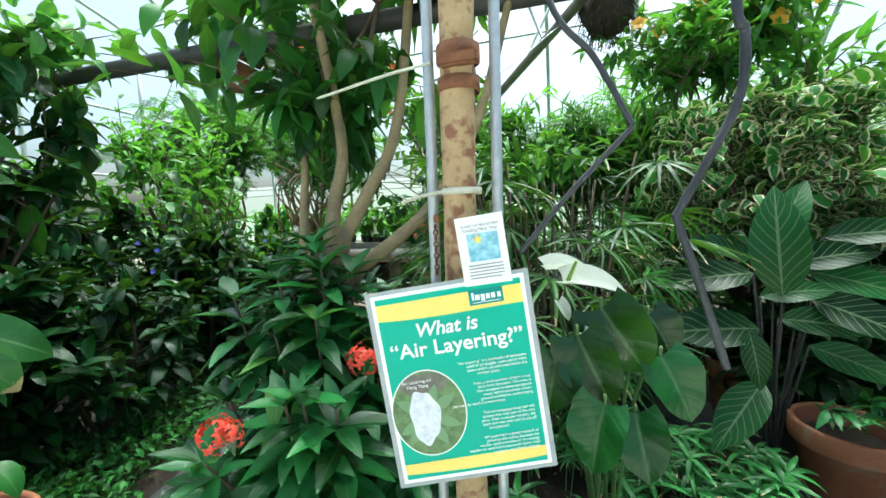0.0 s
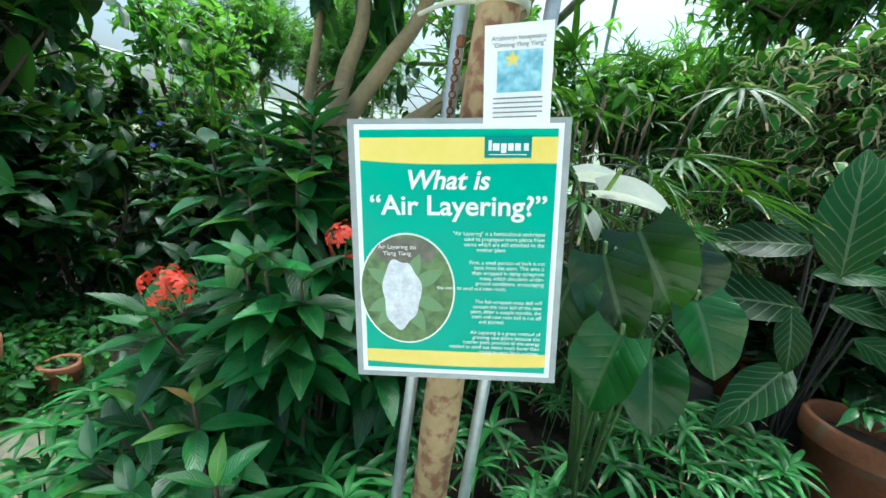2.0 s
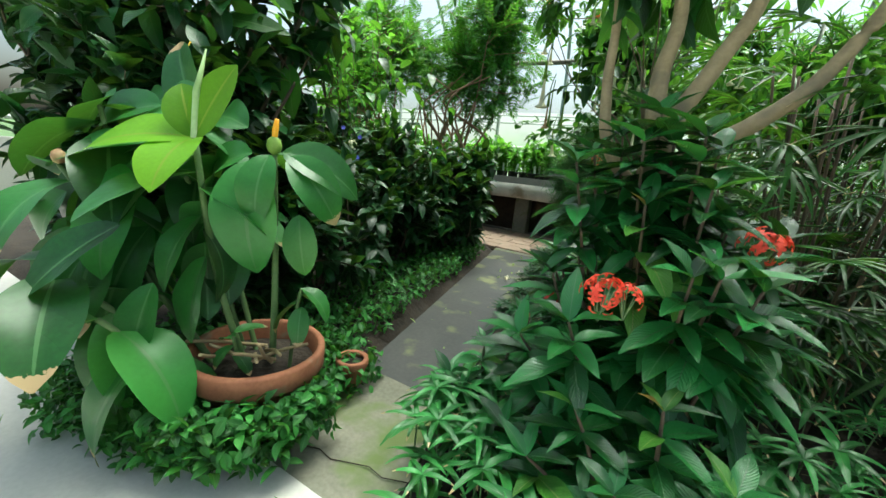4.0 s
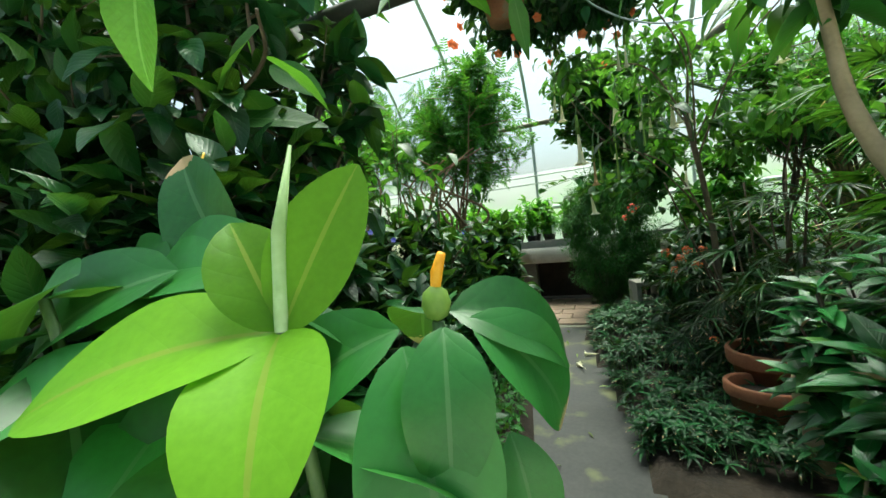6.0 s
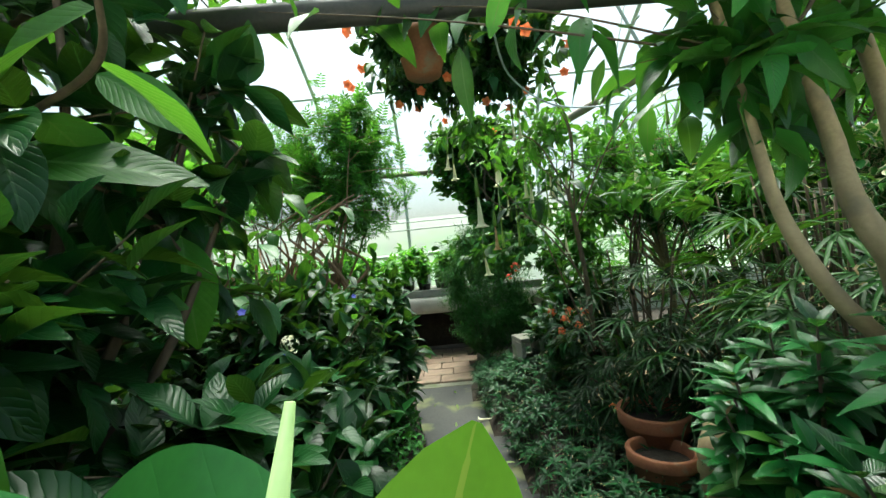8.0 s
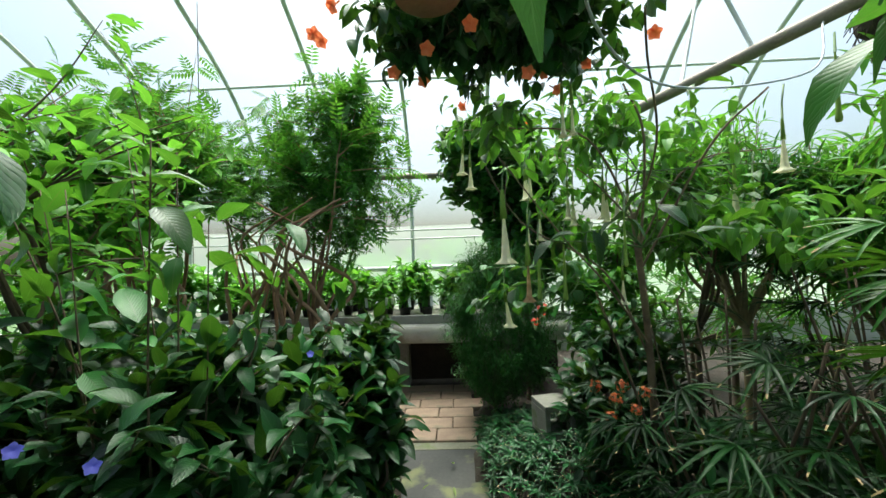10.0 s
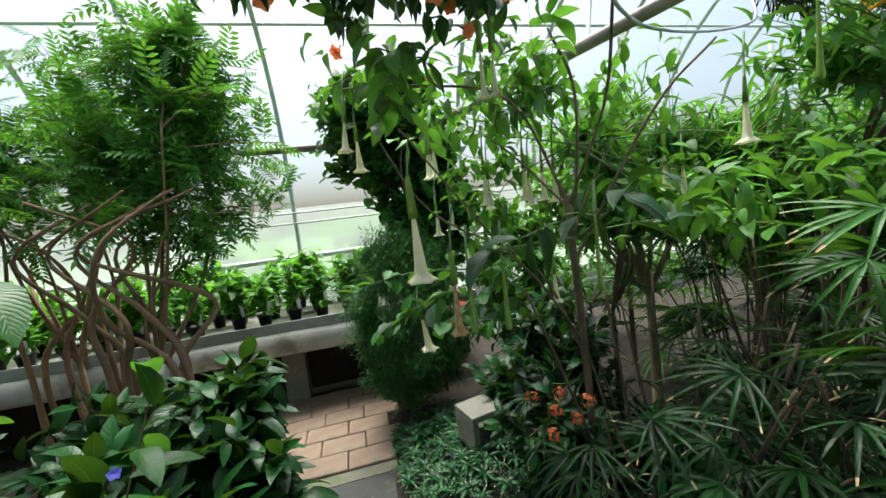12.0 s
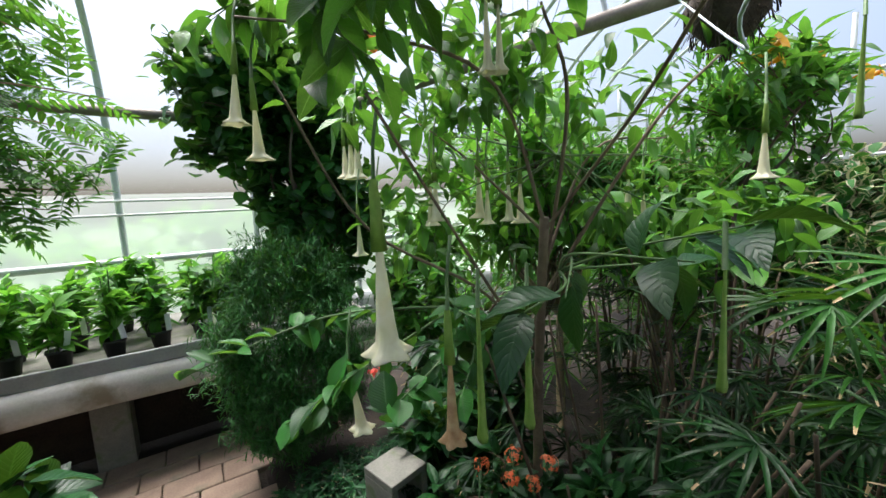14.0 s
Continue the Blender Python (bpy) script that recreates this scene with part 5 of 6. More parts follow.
leafy("pot_seedling", "small glossy plant growing in the terracotta pot", "plant", (2.55, 0.8, 0.3), [(2.5, 0.7, 0.44), (2.58, 0.68, 0.42), (2.62, 0.78, 0.46)], LANCE, "ixora", 0.09, 7, 0.4, "stem", 0.004, 0.01, single=21)

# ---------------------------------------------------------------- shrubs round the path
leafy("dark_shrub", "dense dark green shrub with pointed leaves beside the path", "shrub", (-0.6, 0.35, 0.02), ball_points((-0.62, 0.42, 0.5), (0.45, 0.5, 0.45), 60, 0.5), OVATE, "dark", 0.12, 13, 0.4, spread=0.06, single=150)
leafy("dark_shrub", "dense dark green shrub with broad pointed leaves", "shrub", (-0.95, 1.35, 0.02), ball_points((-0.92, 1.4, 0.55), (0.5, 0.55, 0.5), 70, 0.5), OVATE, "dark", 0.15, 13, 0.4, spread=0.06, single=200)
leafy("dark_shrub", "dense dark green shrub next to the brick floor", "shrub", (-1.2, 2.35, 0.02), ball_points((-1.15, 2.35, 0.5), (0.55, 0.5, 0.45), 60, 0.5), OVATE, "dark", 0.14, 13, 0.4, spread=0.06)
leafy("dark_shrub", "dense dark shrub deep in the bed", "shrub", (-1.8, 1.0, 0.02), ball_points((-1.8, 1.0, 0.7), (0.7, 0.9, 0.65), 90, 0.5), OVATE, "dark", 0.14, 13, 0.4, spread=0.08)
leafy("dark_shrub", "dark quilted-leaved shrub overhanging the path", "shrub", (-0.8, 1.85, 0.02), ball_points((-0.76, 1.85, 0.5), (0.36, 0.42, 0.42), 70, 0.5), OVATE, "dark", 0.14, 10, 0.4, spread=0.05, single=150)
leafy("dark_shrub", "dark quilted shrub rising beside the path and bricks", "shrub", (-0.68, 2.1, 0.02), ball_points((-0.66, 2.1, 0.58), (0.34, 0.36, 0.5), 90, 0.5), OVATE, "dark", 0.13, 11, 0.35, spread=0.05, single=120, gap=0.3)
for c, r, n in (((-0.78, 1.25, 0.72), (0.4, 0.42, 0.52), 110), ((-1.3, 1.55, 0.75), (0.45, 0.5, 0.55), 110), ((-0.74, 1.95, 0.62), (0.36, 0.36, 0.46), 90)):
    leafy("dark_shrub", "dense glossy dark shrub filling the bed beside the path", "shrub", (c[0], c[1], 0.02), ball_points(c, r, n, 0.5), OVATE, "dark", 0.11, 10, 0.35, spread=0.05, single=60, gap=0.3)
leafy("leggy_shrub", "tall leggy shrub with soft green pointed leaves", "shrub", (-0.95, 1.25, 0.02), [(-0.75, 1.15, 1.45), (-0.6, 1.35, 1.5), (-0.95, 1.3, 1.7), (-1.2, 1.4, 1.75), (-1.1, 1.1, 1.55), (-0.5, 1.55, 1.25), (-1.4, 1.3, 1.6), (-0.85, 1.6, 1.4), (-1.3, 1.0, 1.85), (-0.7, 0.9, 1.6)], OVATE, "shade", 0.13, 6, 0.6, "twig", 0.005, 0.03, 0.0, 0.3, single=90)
leafy("large_leaf_shrub", "tall shrub with large dark quilted leaves over the aisle", "shrub", (-0.9, 0.1, 0.02), ball_points((-0.95, 0.2, 1.5), (0.5, 0.6, 0.55), 46, 0.45), BIG, "dark", 0.16, 7, 0.55, "twig", 0.012, 0.05, -0.25, 0.2, trunk_z=0.7, single=280, gap=0.44)
leafy("large_leaf_shrub", "dense dark climbing shrub in the corner of the bed", "shrub", (-1.5, -0.1, 0.02), ball_points((-1.55, 0.0, 1.5), (0.7, 0.5, 0.95), 120, 0.4), OVATE, "dark", 0.12, 11, 0.45, "twig", 0.012, 0.07, -0.1, 0.2, trunk_z=0.5)
leafy("arching_branch", "arching twigs with dark oval leaves beside the aisle", "branches", (-0.85, 0.3, 1.1), [(-0.5, 0.3, 1.5), (-0.6, 0.45, 1.1), (-0.6, 0.3, 1.75), (-0.7, 0.5, 1.35)], BIG, "dark", 0.13, 6, 0.4, "twig", 0.006, 0.02, -0.2, 0.4, single=60, gap=0.44)
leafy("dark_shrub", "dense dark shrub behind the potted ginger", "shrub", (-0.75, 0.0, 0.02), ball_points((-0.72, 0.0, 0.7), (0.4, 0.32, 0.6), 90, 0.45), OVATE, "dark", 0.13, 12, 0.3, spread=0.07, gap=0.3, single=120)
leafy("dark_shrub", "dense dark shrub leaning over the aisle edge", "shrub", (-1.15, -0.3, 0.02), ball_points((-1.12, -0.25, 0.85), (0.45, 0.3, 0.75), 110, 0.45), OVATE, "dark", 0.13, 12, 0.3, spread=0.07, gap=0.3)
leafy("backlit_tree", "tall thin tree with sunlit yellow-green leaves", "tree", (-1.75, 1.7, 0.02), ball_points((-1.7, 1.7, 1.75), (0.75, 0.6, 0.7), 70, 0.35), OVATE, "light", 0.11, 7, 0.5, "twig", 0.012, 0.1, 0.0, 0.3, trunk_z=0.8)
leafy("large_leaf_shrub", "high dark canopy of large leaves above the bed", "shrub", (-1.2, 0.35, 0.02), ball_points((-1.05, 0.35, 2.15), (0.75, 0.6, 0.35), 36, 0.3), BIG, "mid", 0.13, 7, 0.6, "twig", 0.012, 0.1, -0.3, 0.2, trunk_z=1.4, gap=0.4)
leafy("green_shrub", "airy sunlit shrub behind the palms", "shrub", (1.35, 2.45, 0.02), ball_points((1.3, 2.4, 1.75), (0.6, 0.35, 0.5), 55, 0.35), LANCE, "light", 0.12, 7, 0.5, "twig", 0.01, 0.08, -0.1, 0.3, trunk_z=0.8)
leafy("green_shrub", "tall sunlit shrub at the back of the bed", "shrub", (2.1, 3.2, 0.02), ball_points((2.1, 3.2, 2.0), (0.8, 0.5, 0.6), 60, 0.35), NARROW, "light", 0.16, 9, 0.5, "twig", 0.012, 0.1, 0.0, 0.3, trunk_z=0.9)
leafy("green_shrub", "tall leafy shrub filling the far bed", "shrub", (2.9, 1.9, 0.02), ball_points((2.95, 2.0, 1.5), (0.6, 0.6, 0.8), 100, 0.4), LANCE, "mid", 0.13, 9, 0.5, "twig", 0.012, 0.08, 0.0, 0.3, trunk_z=0.6)
big = thing("arching_branch", "arching branch with very large quilted green leaves", "branches", (-0.95, -0.05, 1.2))
bl = [mesh_from("large_leaf", *t[:2], M["mid"], t[2]) for t in (leaf("ovate", 0.46, 12, 6, 0.1, 0.4, 0.05), leaf("ovate", 0.4, 12, 6, 0.2, 0.8, 0.08))]
tube("branch", [(0, 0, 0), (0.2, 0.05, 0.2), (0.4, 0.0, 0.26), (0.5, -0.1, 0.3)], 0.008, 0.004, "twig", 6, big)
tube("branch", [(0.2, 0.05, 0.2), (0.28, 0.2, 0.1), (0.3, 0.3, 0.0)], 0.006, 0.003, "twig", 6, big)
for p, d, up, L, k in (((0.45, -0.05, 0.3), (-1, 0.1, -0.25), (0.3, -1, 0.7), 0.28, 0), ((0.46, -0.3, 0.3), (-0.25, -0.15, -1), (0.6, -1, 0.2), 0.22, 1), ((0.3, 0.28, 0.05), (0.1, -0.1, -1), (0.5, -1, 0.2), 0.24, 0), ((0.2, 0.2, 0.05), (-0.5, -0.2, -0.9), (0.5, -1, 0.4), 0.22, 1), ((0.4, 0.0, 0.27), (0.3, 0.7, -0.3), (0, -0.6, 1), 0.2, 0), ((0.28, 0.2, 0.1), (0.5, 0.6, 0.2), (0, -0.8, 1), 0.2, 1), ((0.42, -0.2, 0.32), (0.2, 0.3, 0.9), (0.5, -1, 0.1), 0.18, 1)):
    part("leaf", bl[k], big, m=mat4(axes(d, up), L, Vector(p)))
pale = [((-0.74, -0.02, 1.36), (1, 0.5, 0.02), (0.1, -0.75, 0.65), 0.27), ((-0.75, 0.02, 1.18), (1, 0.3, -0.2), (0.1, -0.7, 0.7), 0.22), ((-0.7, 0.12, 1.55), (0.8, 0.1, -0.5), (0.2, -0.9, 0.5), 0.2)]
for p, d, up, L in pale:
    part("leaf", bl[0], big, m=mat4(axes(d, up), L, Vector(p) - Vector(big.location)))
tag = thing("hanging_tag", "yellow plastic plant tag hanging in the shrub", "plant tag", (-0.52, -0.28, 1.1))
part("tag_sheet", bm_mesh("tag_sheet", box_bm(0.022, 0.003, 0.06, 0.001, 1), M["tag_yellow"]), tag, m=pose(0, 0, 0, 6, 14, 20))
tube("tag_loop", [(0.0, 0, 0.03), (0.006, 0.004, 0.06), (0, 0.02, 0.09)], 0.0025, None, "tag_yellow", 5, tag)

# lacy trees on the far left
for b, c, r, n in (((-1.2, 3.0, 0.02), (-1.02, 3.2, 2.15), (0.74, 0.45, 0.9), 84), ((-2.3, 2.6, 0.02), (-2.3, 2.6, 2.2), (0.8, 0.6, 0.95), 90), ((-2.0, 3.7, 0.02), (-2.0, 3.7, 2.3), (0.7, 0.5, 0.8), 60)):
    leafy("lacy_tree", "tree with gnarled reddish stems and lacy feathered leaves", "tree", b, ball_points(c, r, n, 0.35), FEATHERS, "mid", 0.18, 9, 0.5, "bark_red", 0.012, 0.1, 0.0, 0.3, trunk_z=0.75)
    for k in range(7):
        x, y = b[0] + R.uniform(-0.2, 0.2), b[1] + R.uniform(-0.2, 0.2)
        th = thing("gnarled_stem", "bare gnarled reddish stem within the lacy tree", "stem", (x, y, 0.02), "gnarled stems")
        tube("stem_body", [(0, 0, 0), (R.uniform(-.1, .1), 0, 0.8), (R.uniform(-.2, .2), R.uniform(-.1, .1), 1.15), (R.uniform(-.4, .4), R.uniform(-.3, .3), 1.5), (R.uniform(-.3, .3), R.uniform(-.3, .3), 1.75)], 0.02, 0.006, "bark_red", 7, th, n=6, knobs=0.25)

# fine bush, vine mass
leafy("feathery_bush", "dense dark feathery bush with thread-like leaves by the bench", "bush", (0.2, 3.35, 0.02), ball_points((0.27, 3.32, 0.8), (0.5, 0.4, 0.74), 520, 0.6), [leaf("strap", 0.16, 2, 2, 0.2, d) for d in (0.3, 0.8)], "fine", 0.05, 48, 0.5, "stem", 0.004, 0.08, 0.3, 0.4)
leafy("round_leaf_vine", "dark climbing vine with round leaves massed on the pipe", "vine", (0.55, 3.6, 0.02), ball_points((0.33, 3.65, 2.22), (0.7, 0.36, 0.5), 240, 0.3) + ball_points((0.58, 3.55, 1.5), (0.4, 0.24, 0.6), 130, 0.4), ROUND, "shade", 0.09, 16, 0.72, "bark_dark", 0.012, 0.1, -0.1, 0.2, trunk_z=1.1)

# palms
def palm_clump(base, n, reach, z0, z1, size, label, mat="palm", cane=True):
    th = thing("lady_palm", label, "palm", base)
    singles = [mesh_from("fan", *t[:2], M[mat], t[2]) for t in FANS]
    st = []
    for k in range(n):
        a, r = R.uniform(0, 6.28), R.uniform(0.02, 0.2)
        foot = Vector((math.cos(a) * r, math.sin(a) * r, 0))
        top = Vector((math.cos(a) * (r + reach * R.random()), math.sin(a) * (r + reach * R.random()), R.uniform(z0, z1)))
        st.append(tube_arrays(spline([foot, foot.lerp(top, 0.5) + Vector((0, 0, 0.05)), top], 4), [0.008 - 0.0004 * i for i in range(9)], 6))
        for j in range(6):
            b = a + R.uniform(-1.6, 1.6)
            d = Vector((math.cos(b), math.sin(b), R.uniform(-0.55, 0.35)))
            p = foot.lerp(top, 1 - 0.13 * j) + d.normalized() * 0.9 * size
            if clear(p + Vector(base), 0.45) and clear(p + Vector(base) + d.normalized() * size, 0.35):
                part("fan", R.choice(singles), th, m=mat4(axes(d, (0, 0, 1), R.uniform(-0.5, 0.5)), size * R.uniform(0.8, 1.15), p))
    part("cane_work", mesh_from("cane_work", *merged(st)[:2], M["twig" if cane else "stem"]), th, kind="stuff")
    return th


# Fan colour carries the light: near-black clumps in shade, bright one in sun.
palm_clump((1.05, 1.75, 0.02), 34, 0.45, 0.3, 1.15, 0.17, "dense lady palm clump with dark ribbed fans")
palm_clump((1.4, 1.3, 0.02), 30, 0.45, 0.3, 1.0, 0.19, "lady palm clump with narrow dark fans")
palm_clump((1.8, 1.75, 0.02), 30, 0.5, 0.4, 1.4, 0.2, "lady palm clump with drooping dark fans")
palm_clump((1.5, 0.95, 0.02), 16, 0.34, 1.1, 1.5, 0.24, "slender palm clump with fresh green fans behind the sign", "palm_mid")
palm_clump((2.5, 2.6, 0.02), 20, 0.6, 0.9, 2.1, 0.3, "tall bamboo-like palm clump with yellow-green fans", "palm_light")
# podocarp, variegated shrub
leafy("narrow_leaf_shrub", "dense dark narrow-leaved shrub under the roof light", "shrub", (1.75, 2.6, 0.02), ball_points((1.75, 2.6, 1.55), (0.6, 0.5, 0.45), 150, 0.5), NARROW, "fine", 0.12, 24, 0.5, "bark", 0.014, 0.08, 0.3, 0.4, trunk_z=0.8)
leafy("narrow_leaf_shrub", "airy willow-leaved shrub with pale leaves", "shrub", (2.35, 2.3, 0.02), ball_points((2.3, 2.3, 1.5), (0.55, 0.5, 0.6), 100, 0.4), NARROW, "mid", 0.17, 14, 0.45, "bark", 0.016, 0.08, -0.1, 0.4, trunk_z=0.7)
leafy("variegated_shrub", "cream-edged variegated shrub in a dense mound", "shrub", (2.5, 1.5, 0.02), ball_points((2.55, 1.42, 1.25), (0.55, 0.36, 0.52), 200, 0.5), SMALL + ROUND, "variegated", 0.075, 14, 0.5, "twig", 0.01, 0.07, 0.1, 0.3, trunk_z=0.6)
leafy("dark_shrub", "low dark undergrowth behind the terracotta pots", "shrub", (2.75, 1.45, 0.02), ball_points((2.7, 1.35, 0.42), (0.5, 0.35, 0.38), 70, 0.4), OVATE, "dark", 0.13, 10, 0.35, spread=0.06)
leafy("ground_variegated", "low cream-marked foliage under the zebra plant", "shrub", (2.15, 1.3, 0.02), ball_points((2.15, 1.35, 0.7), (0.25, 0.2, 0.25), 30, 0.5), OVATE, "variegated", 0.1, 10, 0.4, "stem", 0.005, 0.03)

# golden trumpet vine at the roof
leafy("golden_vine", "climbing vine with narrow bright leaves under the roof pipe", "vine", (2.4, 1.9, 0.02), ball_points((2.45, 1.85, 2.1), (0.75, 0.4, 0.28), 85, 0.3), LANCE, "mid", 0.13, 10, 0.6, "twig", 0.009, 0.08, 0.0, 0.3, trunk_z=1.5)


def open_flower(loc, r, mat, name, label, face=(0, -0.7, 0.4), petals=5):
    th = thing(name, label, "flower", loc)
    t = leaf("round", 0.85, 4, 2, 0.1, 0.6)
    n = Vector(face).normalized()
    pl = []
    e = axes((n.y, -n.x, 0.3), n)
    for k in range(petals):
        pl.append((e @ Matrix.Rotation(2 * math.pi * k / petals, 3, "Z") @ Matrix.Rotation(0.5, 3, "X"), r, (0, 0, 0)))
    V, Q, u = moved(t, pl)
    part("petals", mesh_from("petals", V, Q, M[mat], u), th)
    part("flower_tube", mesh_from("flower_tube", *tube_arrays([tuple(-n * r * 1.6), tuple(-n * r * 0.6), (0, 0, 0)], [r * 0.08, r * 0.14, r * 0.28], 8)[:2], M[mat]), th)
    return th


for p in ((2.33, 1.82, 2.21), (2.44, 1.74, 2.16), (2.56, 1.67, 2.22), (2.61, 1.64, 2.24), (2.66, 1.59, 2.07), (2.79, 1.50, 2.11), (2.85, 1.46, 2.11), (2.03, 1.64, 2.17), (2.14, 1.67, 2.13), (2.36, 1.76, 2.26)):
    open_flower(p, 0.05, "yellow", "golden_trumpet", "open golden yellow trumpet flower on the vine", (R.uniform(-.6, 0), -0.8, R.uniform(-.2, .5)))

# epiphyte ball on the pipe
epi = thing("root_ball", "shaggy dark epiphyte root ball hung on the pipe", "epiphyte", (1.88, 1.78, 2.34))
epi.scale = (0.8, 0.8, 0.8)
V, Q, u = lathe_arrays([(0.002, -0.2), (0.1, -0.17), (0.17, -0.08), (0.19, 0.02), (0.15, 0.12), (0.08, 0.17), (0.002, 0.18)], 22, lambda t, v: 0.12 * math.sin(5 * t + 9 * v) + 0.07 * math.sin(11 * t))
part("root_mass", mesh_from("root_mass", V, Q, M["moss"]), epi)
roots = [tube_arrays(spline([d * 0.15, d * 0.2, d * 0.22 + Vector((R.uniform(-.03, .03), R.uniform(-.03, .03), -0.06))], 3), [0.003] * 7, 4) for d in (rnd_dir(-0.2) for _ in range(160))]
part("root_fringe", mesh_from("root_fringe", *merged(roots)[:2], M["moss"]), epi, kind="stuff")

# ---------------------------------------------------------------- angel's trumpet
TRUMPET = [(0.012, 0.0), (0.014, -0.15), (0.02, -0.35), (0.032, -0.5), (0.046, -0.65), (0.058, -0.8), (0.072, -0.91), (0.105, -0.965), (0.14, -0.99), (0.142, -0.982), (0.1, -0.95), (0.066, -0.9), (0.05, -0.8)]


def star(t, v):
    return (0.24 * math.cos(5 * t) if 0.5 < v < 0.85 else 0.04 * math.cos(5 * t))


def trumpet(tip, L, mat="cream", lean=(0, 0), label="", wide=0.95, green=0.38):
    th = thing("angel_trumpet", label or "long pale cream hanging trumpet flower", "flower", (tip[0] - lean[0] * L, tip[1] - lean[1] * L, tip[2] + L), "hanging trumpets")
    prof = [(r * L * 1.15 * wide, z * L) for r, z in TRUMPET]
    V, Q, u = lathe_arrays(prof, 20, star)
    V[:, 0] += lean[0] * (-V[:, 2])
    V[:, 1] += lean[1] * (-V[:, 2])
    part("corolla", mesh_from("corolla", V, Q, M[mat]), th)
    prof = [(0.02 * L, 0.02 * L), (0.03 * L, -0.06 * L), (0.034 * L, -0.2 * L), (0.045 * L, -green * L), (0.03 * L, -green * L * 0.98)]
    V, Q, u = lathe_arrays(prof, 10, lambda t, v: 0.2 * math.cos(4 * t) * v)
    V[:, 0] += lean[0] * (-V[:, 2])
    V[:, 1] += lean[1] * (-V[:, 2])
    part("calyx", mesh_from("calyx", V, Q, M["calyx"]), th, "green tubular calyx")
    part("flower_stalk", mesh_from("flower_stalk", *tube_arrays([(0, 0, 0), (0.005, 0.003, 0.06), (0.02, 0.01, 0.12)], [0.004, 0.003, 0.003], 5)[:2], M["stem"]), th)


def green_bud(tip, L, label="hanging green trumpet bud not yet open", lean=(0, 0)):
    th = thing("angel_trumpet", label, "flower bud", (tip[0], tip[1], tip[2] + L), "hanging trumpets")
    prof = [(0.012 * L, 0), (0.016 * L, -0.3 * L), (0.024 * L, -0.6 * L), (0.03 * L, -0.85 * L), (0.04 * L, -0.95 * L), (0.03 * L, -L), (0.002, -0.99 * L)]
    V, Q, u = lathe_arrays(prof, 10, lambda t, v: 0.15 * math.cos(5 * t))
    V[:, 0] += lean[0] * (-V[:, 2])
    part("bud_body", mesh_from("bud_body", V, Q, M["calyx"]), th)
    part("flower_stalk", mesh_from("flower_stalk", *tube_arrays([(0, 0, 0), (0.005, 0.003, 0.06)], [0.004, 0.003], 5)[:2], M["stem"]), th)


brug = thing("trumpet_tree", "angel's trumpet tree with brown forking stems", "tree", (0.84, 1.98, 0.2))
bo = Vector(brug.location)
FORK = Vector((0.69, 1.78, 1.5))
for ctrl, r0, r1 in (([(0.84, 1.98, 0.2), (0.8, 1.92, 0.9), FORK], 0.03, 0.022), ([FORK, (0.72, 1.72, 1.8), (0.66, 1.75, 2.05)], 0.015, 0.007), ([FORK, (0.9, 1.6, 1.72), (1.05, 1.5, 1.9)], 0.014, 0.006), ([(0.8, 1.93, 0.85), (0.6, 1.9, 1.25), (0.25, 2.0, 1.5), (0.05, 2.0, 1.85)], 0.014, 0.005), ([FORK, (0.5, 1.75, 1.82), (0.2, 1.75, 1.88), (-0.02, 1.95, 1.95)], 0.013, 0.004), ([(0.8, 1.92, 0.9), (0.55, 1.75, 1.2), (0.35, 1.65, 1.4), (0.1, 1.6, 1.72)], 0.012, 0.004), ([FORK, (0.95, 1.8, 1.7), (1.3, 1.75, 1.75)], 0.012, 0.005), ([FORK, (0.65, 1.5, 1.72), (0.5, 1.25, 1.9), (0.42, 1.1, 1.95)], 0.011, 0.005), ([FORK, (0.6, 2.1, 1.75), (0.42, 2.4, 2.0)], 0.012, 0.004)):
    if ctrl[0] is FORK:
        low = 0.5 * (abs(ctrl[-1][0]) % 0.37) / 0.37
        ctrl = [FORK.lerp(Vector((0.8, 1.92, 0.9)), low), *ctrl[1:]]
    tube("branch", [Vector(p) - bo for p in ctrl], r0 * (0.6 if len(ctrl) == 3 and r0 > 0.02 else 0.42), r1 * 0.6, "stem_brown", 8, brug, n=6, knobs=0.1)
leafy("trumpet_tree_crown", "leafy canopy of the angel's trumpet tree", "foliage", (0.71, 1.75, 1.62), ball_points((0.45, 1.9, 1.97), (0.85, 0.5, 0.2), 52, 0.3) + ball_points((0.8, 2.35, 1.55), (0.75, 0.3, 0.4), 60, 0.4) + ball_points((1.3, 1.65, 1.42), (0.55, 0.4, 0.22), 46, 0.5), OVATE, "brug", 0.092, 6, 0.55, "stem", 0.0028, 0.08, -0.25, 0.2, single=220, gap=0.45, into=brug)
for p in ((0.05, 1.65, 1.8), (0.15, 1.6, 1.84), (0.0, 2.0, 1.95), (0.42, 2.42, 1.95)):
    leafy("trumpet_tree_crown", "", "", p, [(p[0] + R.uniform(-0.12, 0.12), p[1] + R.uniform(-0.1, 0.1), p[2] + R.uniform(-0.05, 0.06)) for _ in range(4)], OVATE, "brug", 0.1, 4, 0.2, "stem", 0.003, 0.02, -0.5, 0.3, single=24, gap=0.3, into=brug)
trumpet((0.117, 1.622, 1.30), 0.29, wide=0.82, label="large open cream trumpet flower with a flared rim", lean=(0.02, 0))
trumpet((0.01, 2.03, 1.675), 0.18)
trumpet((-0.035, 2.0, 1.745), 0.17, lean=(-0.08, 0))
trumpet((0.394, 2.459, 1.67), 0.2)
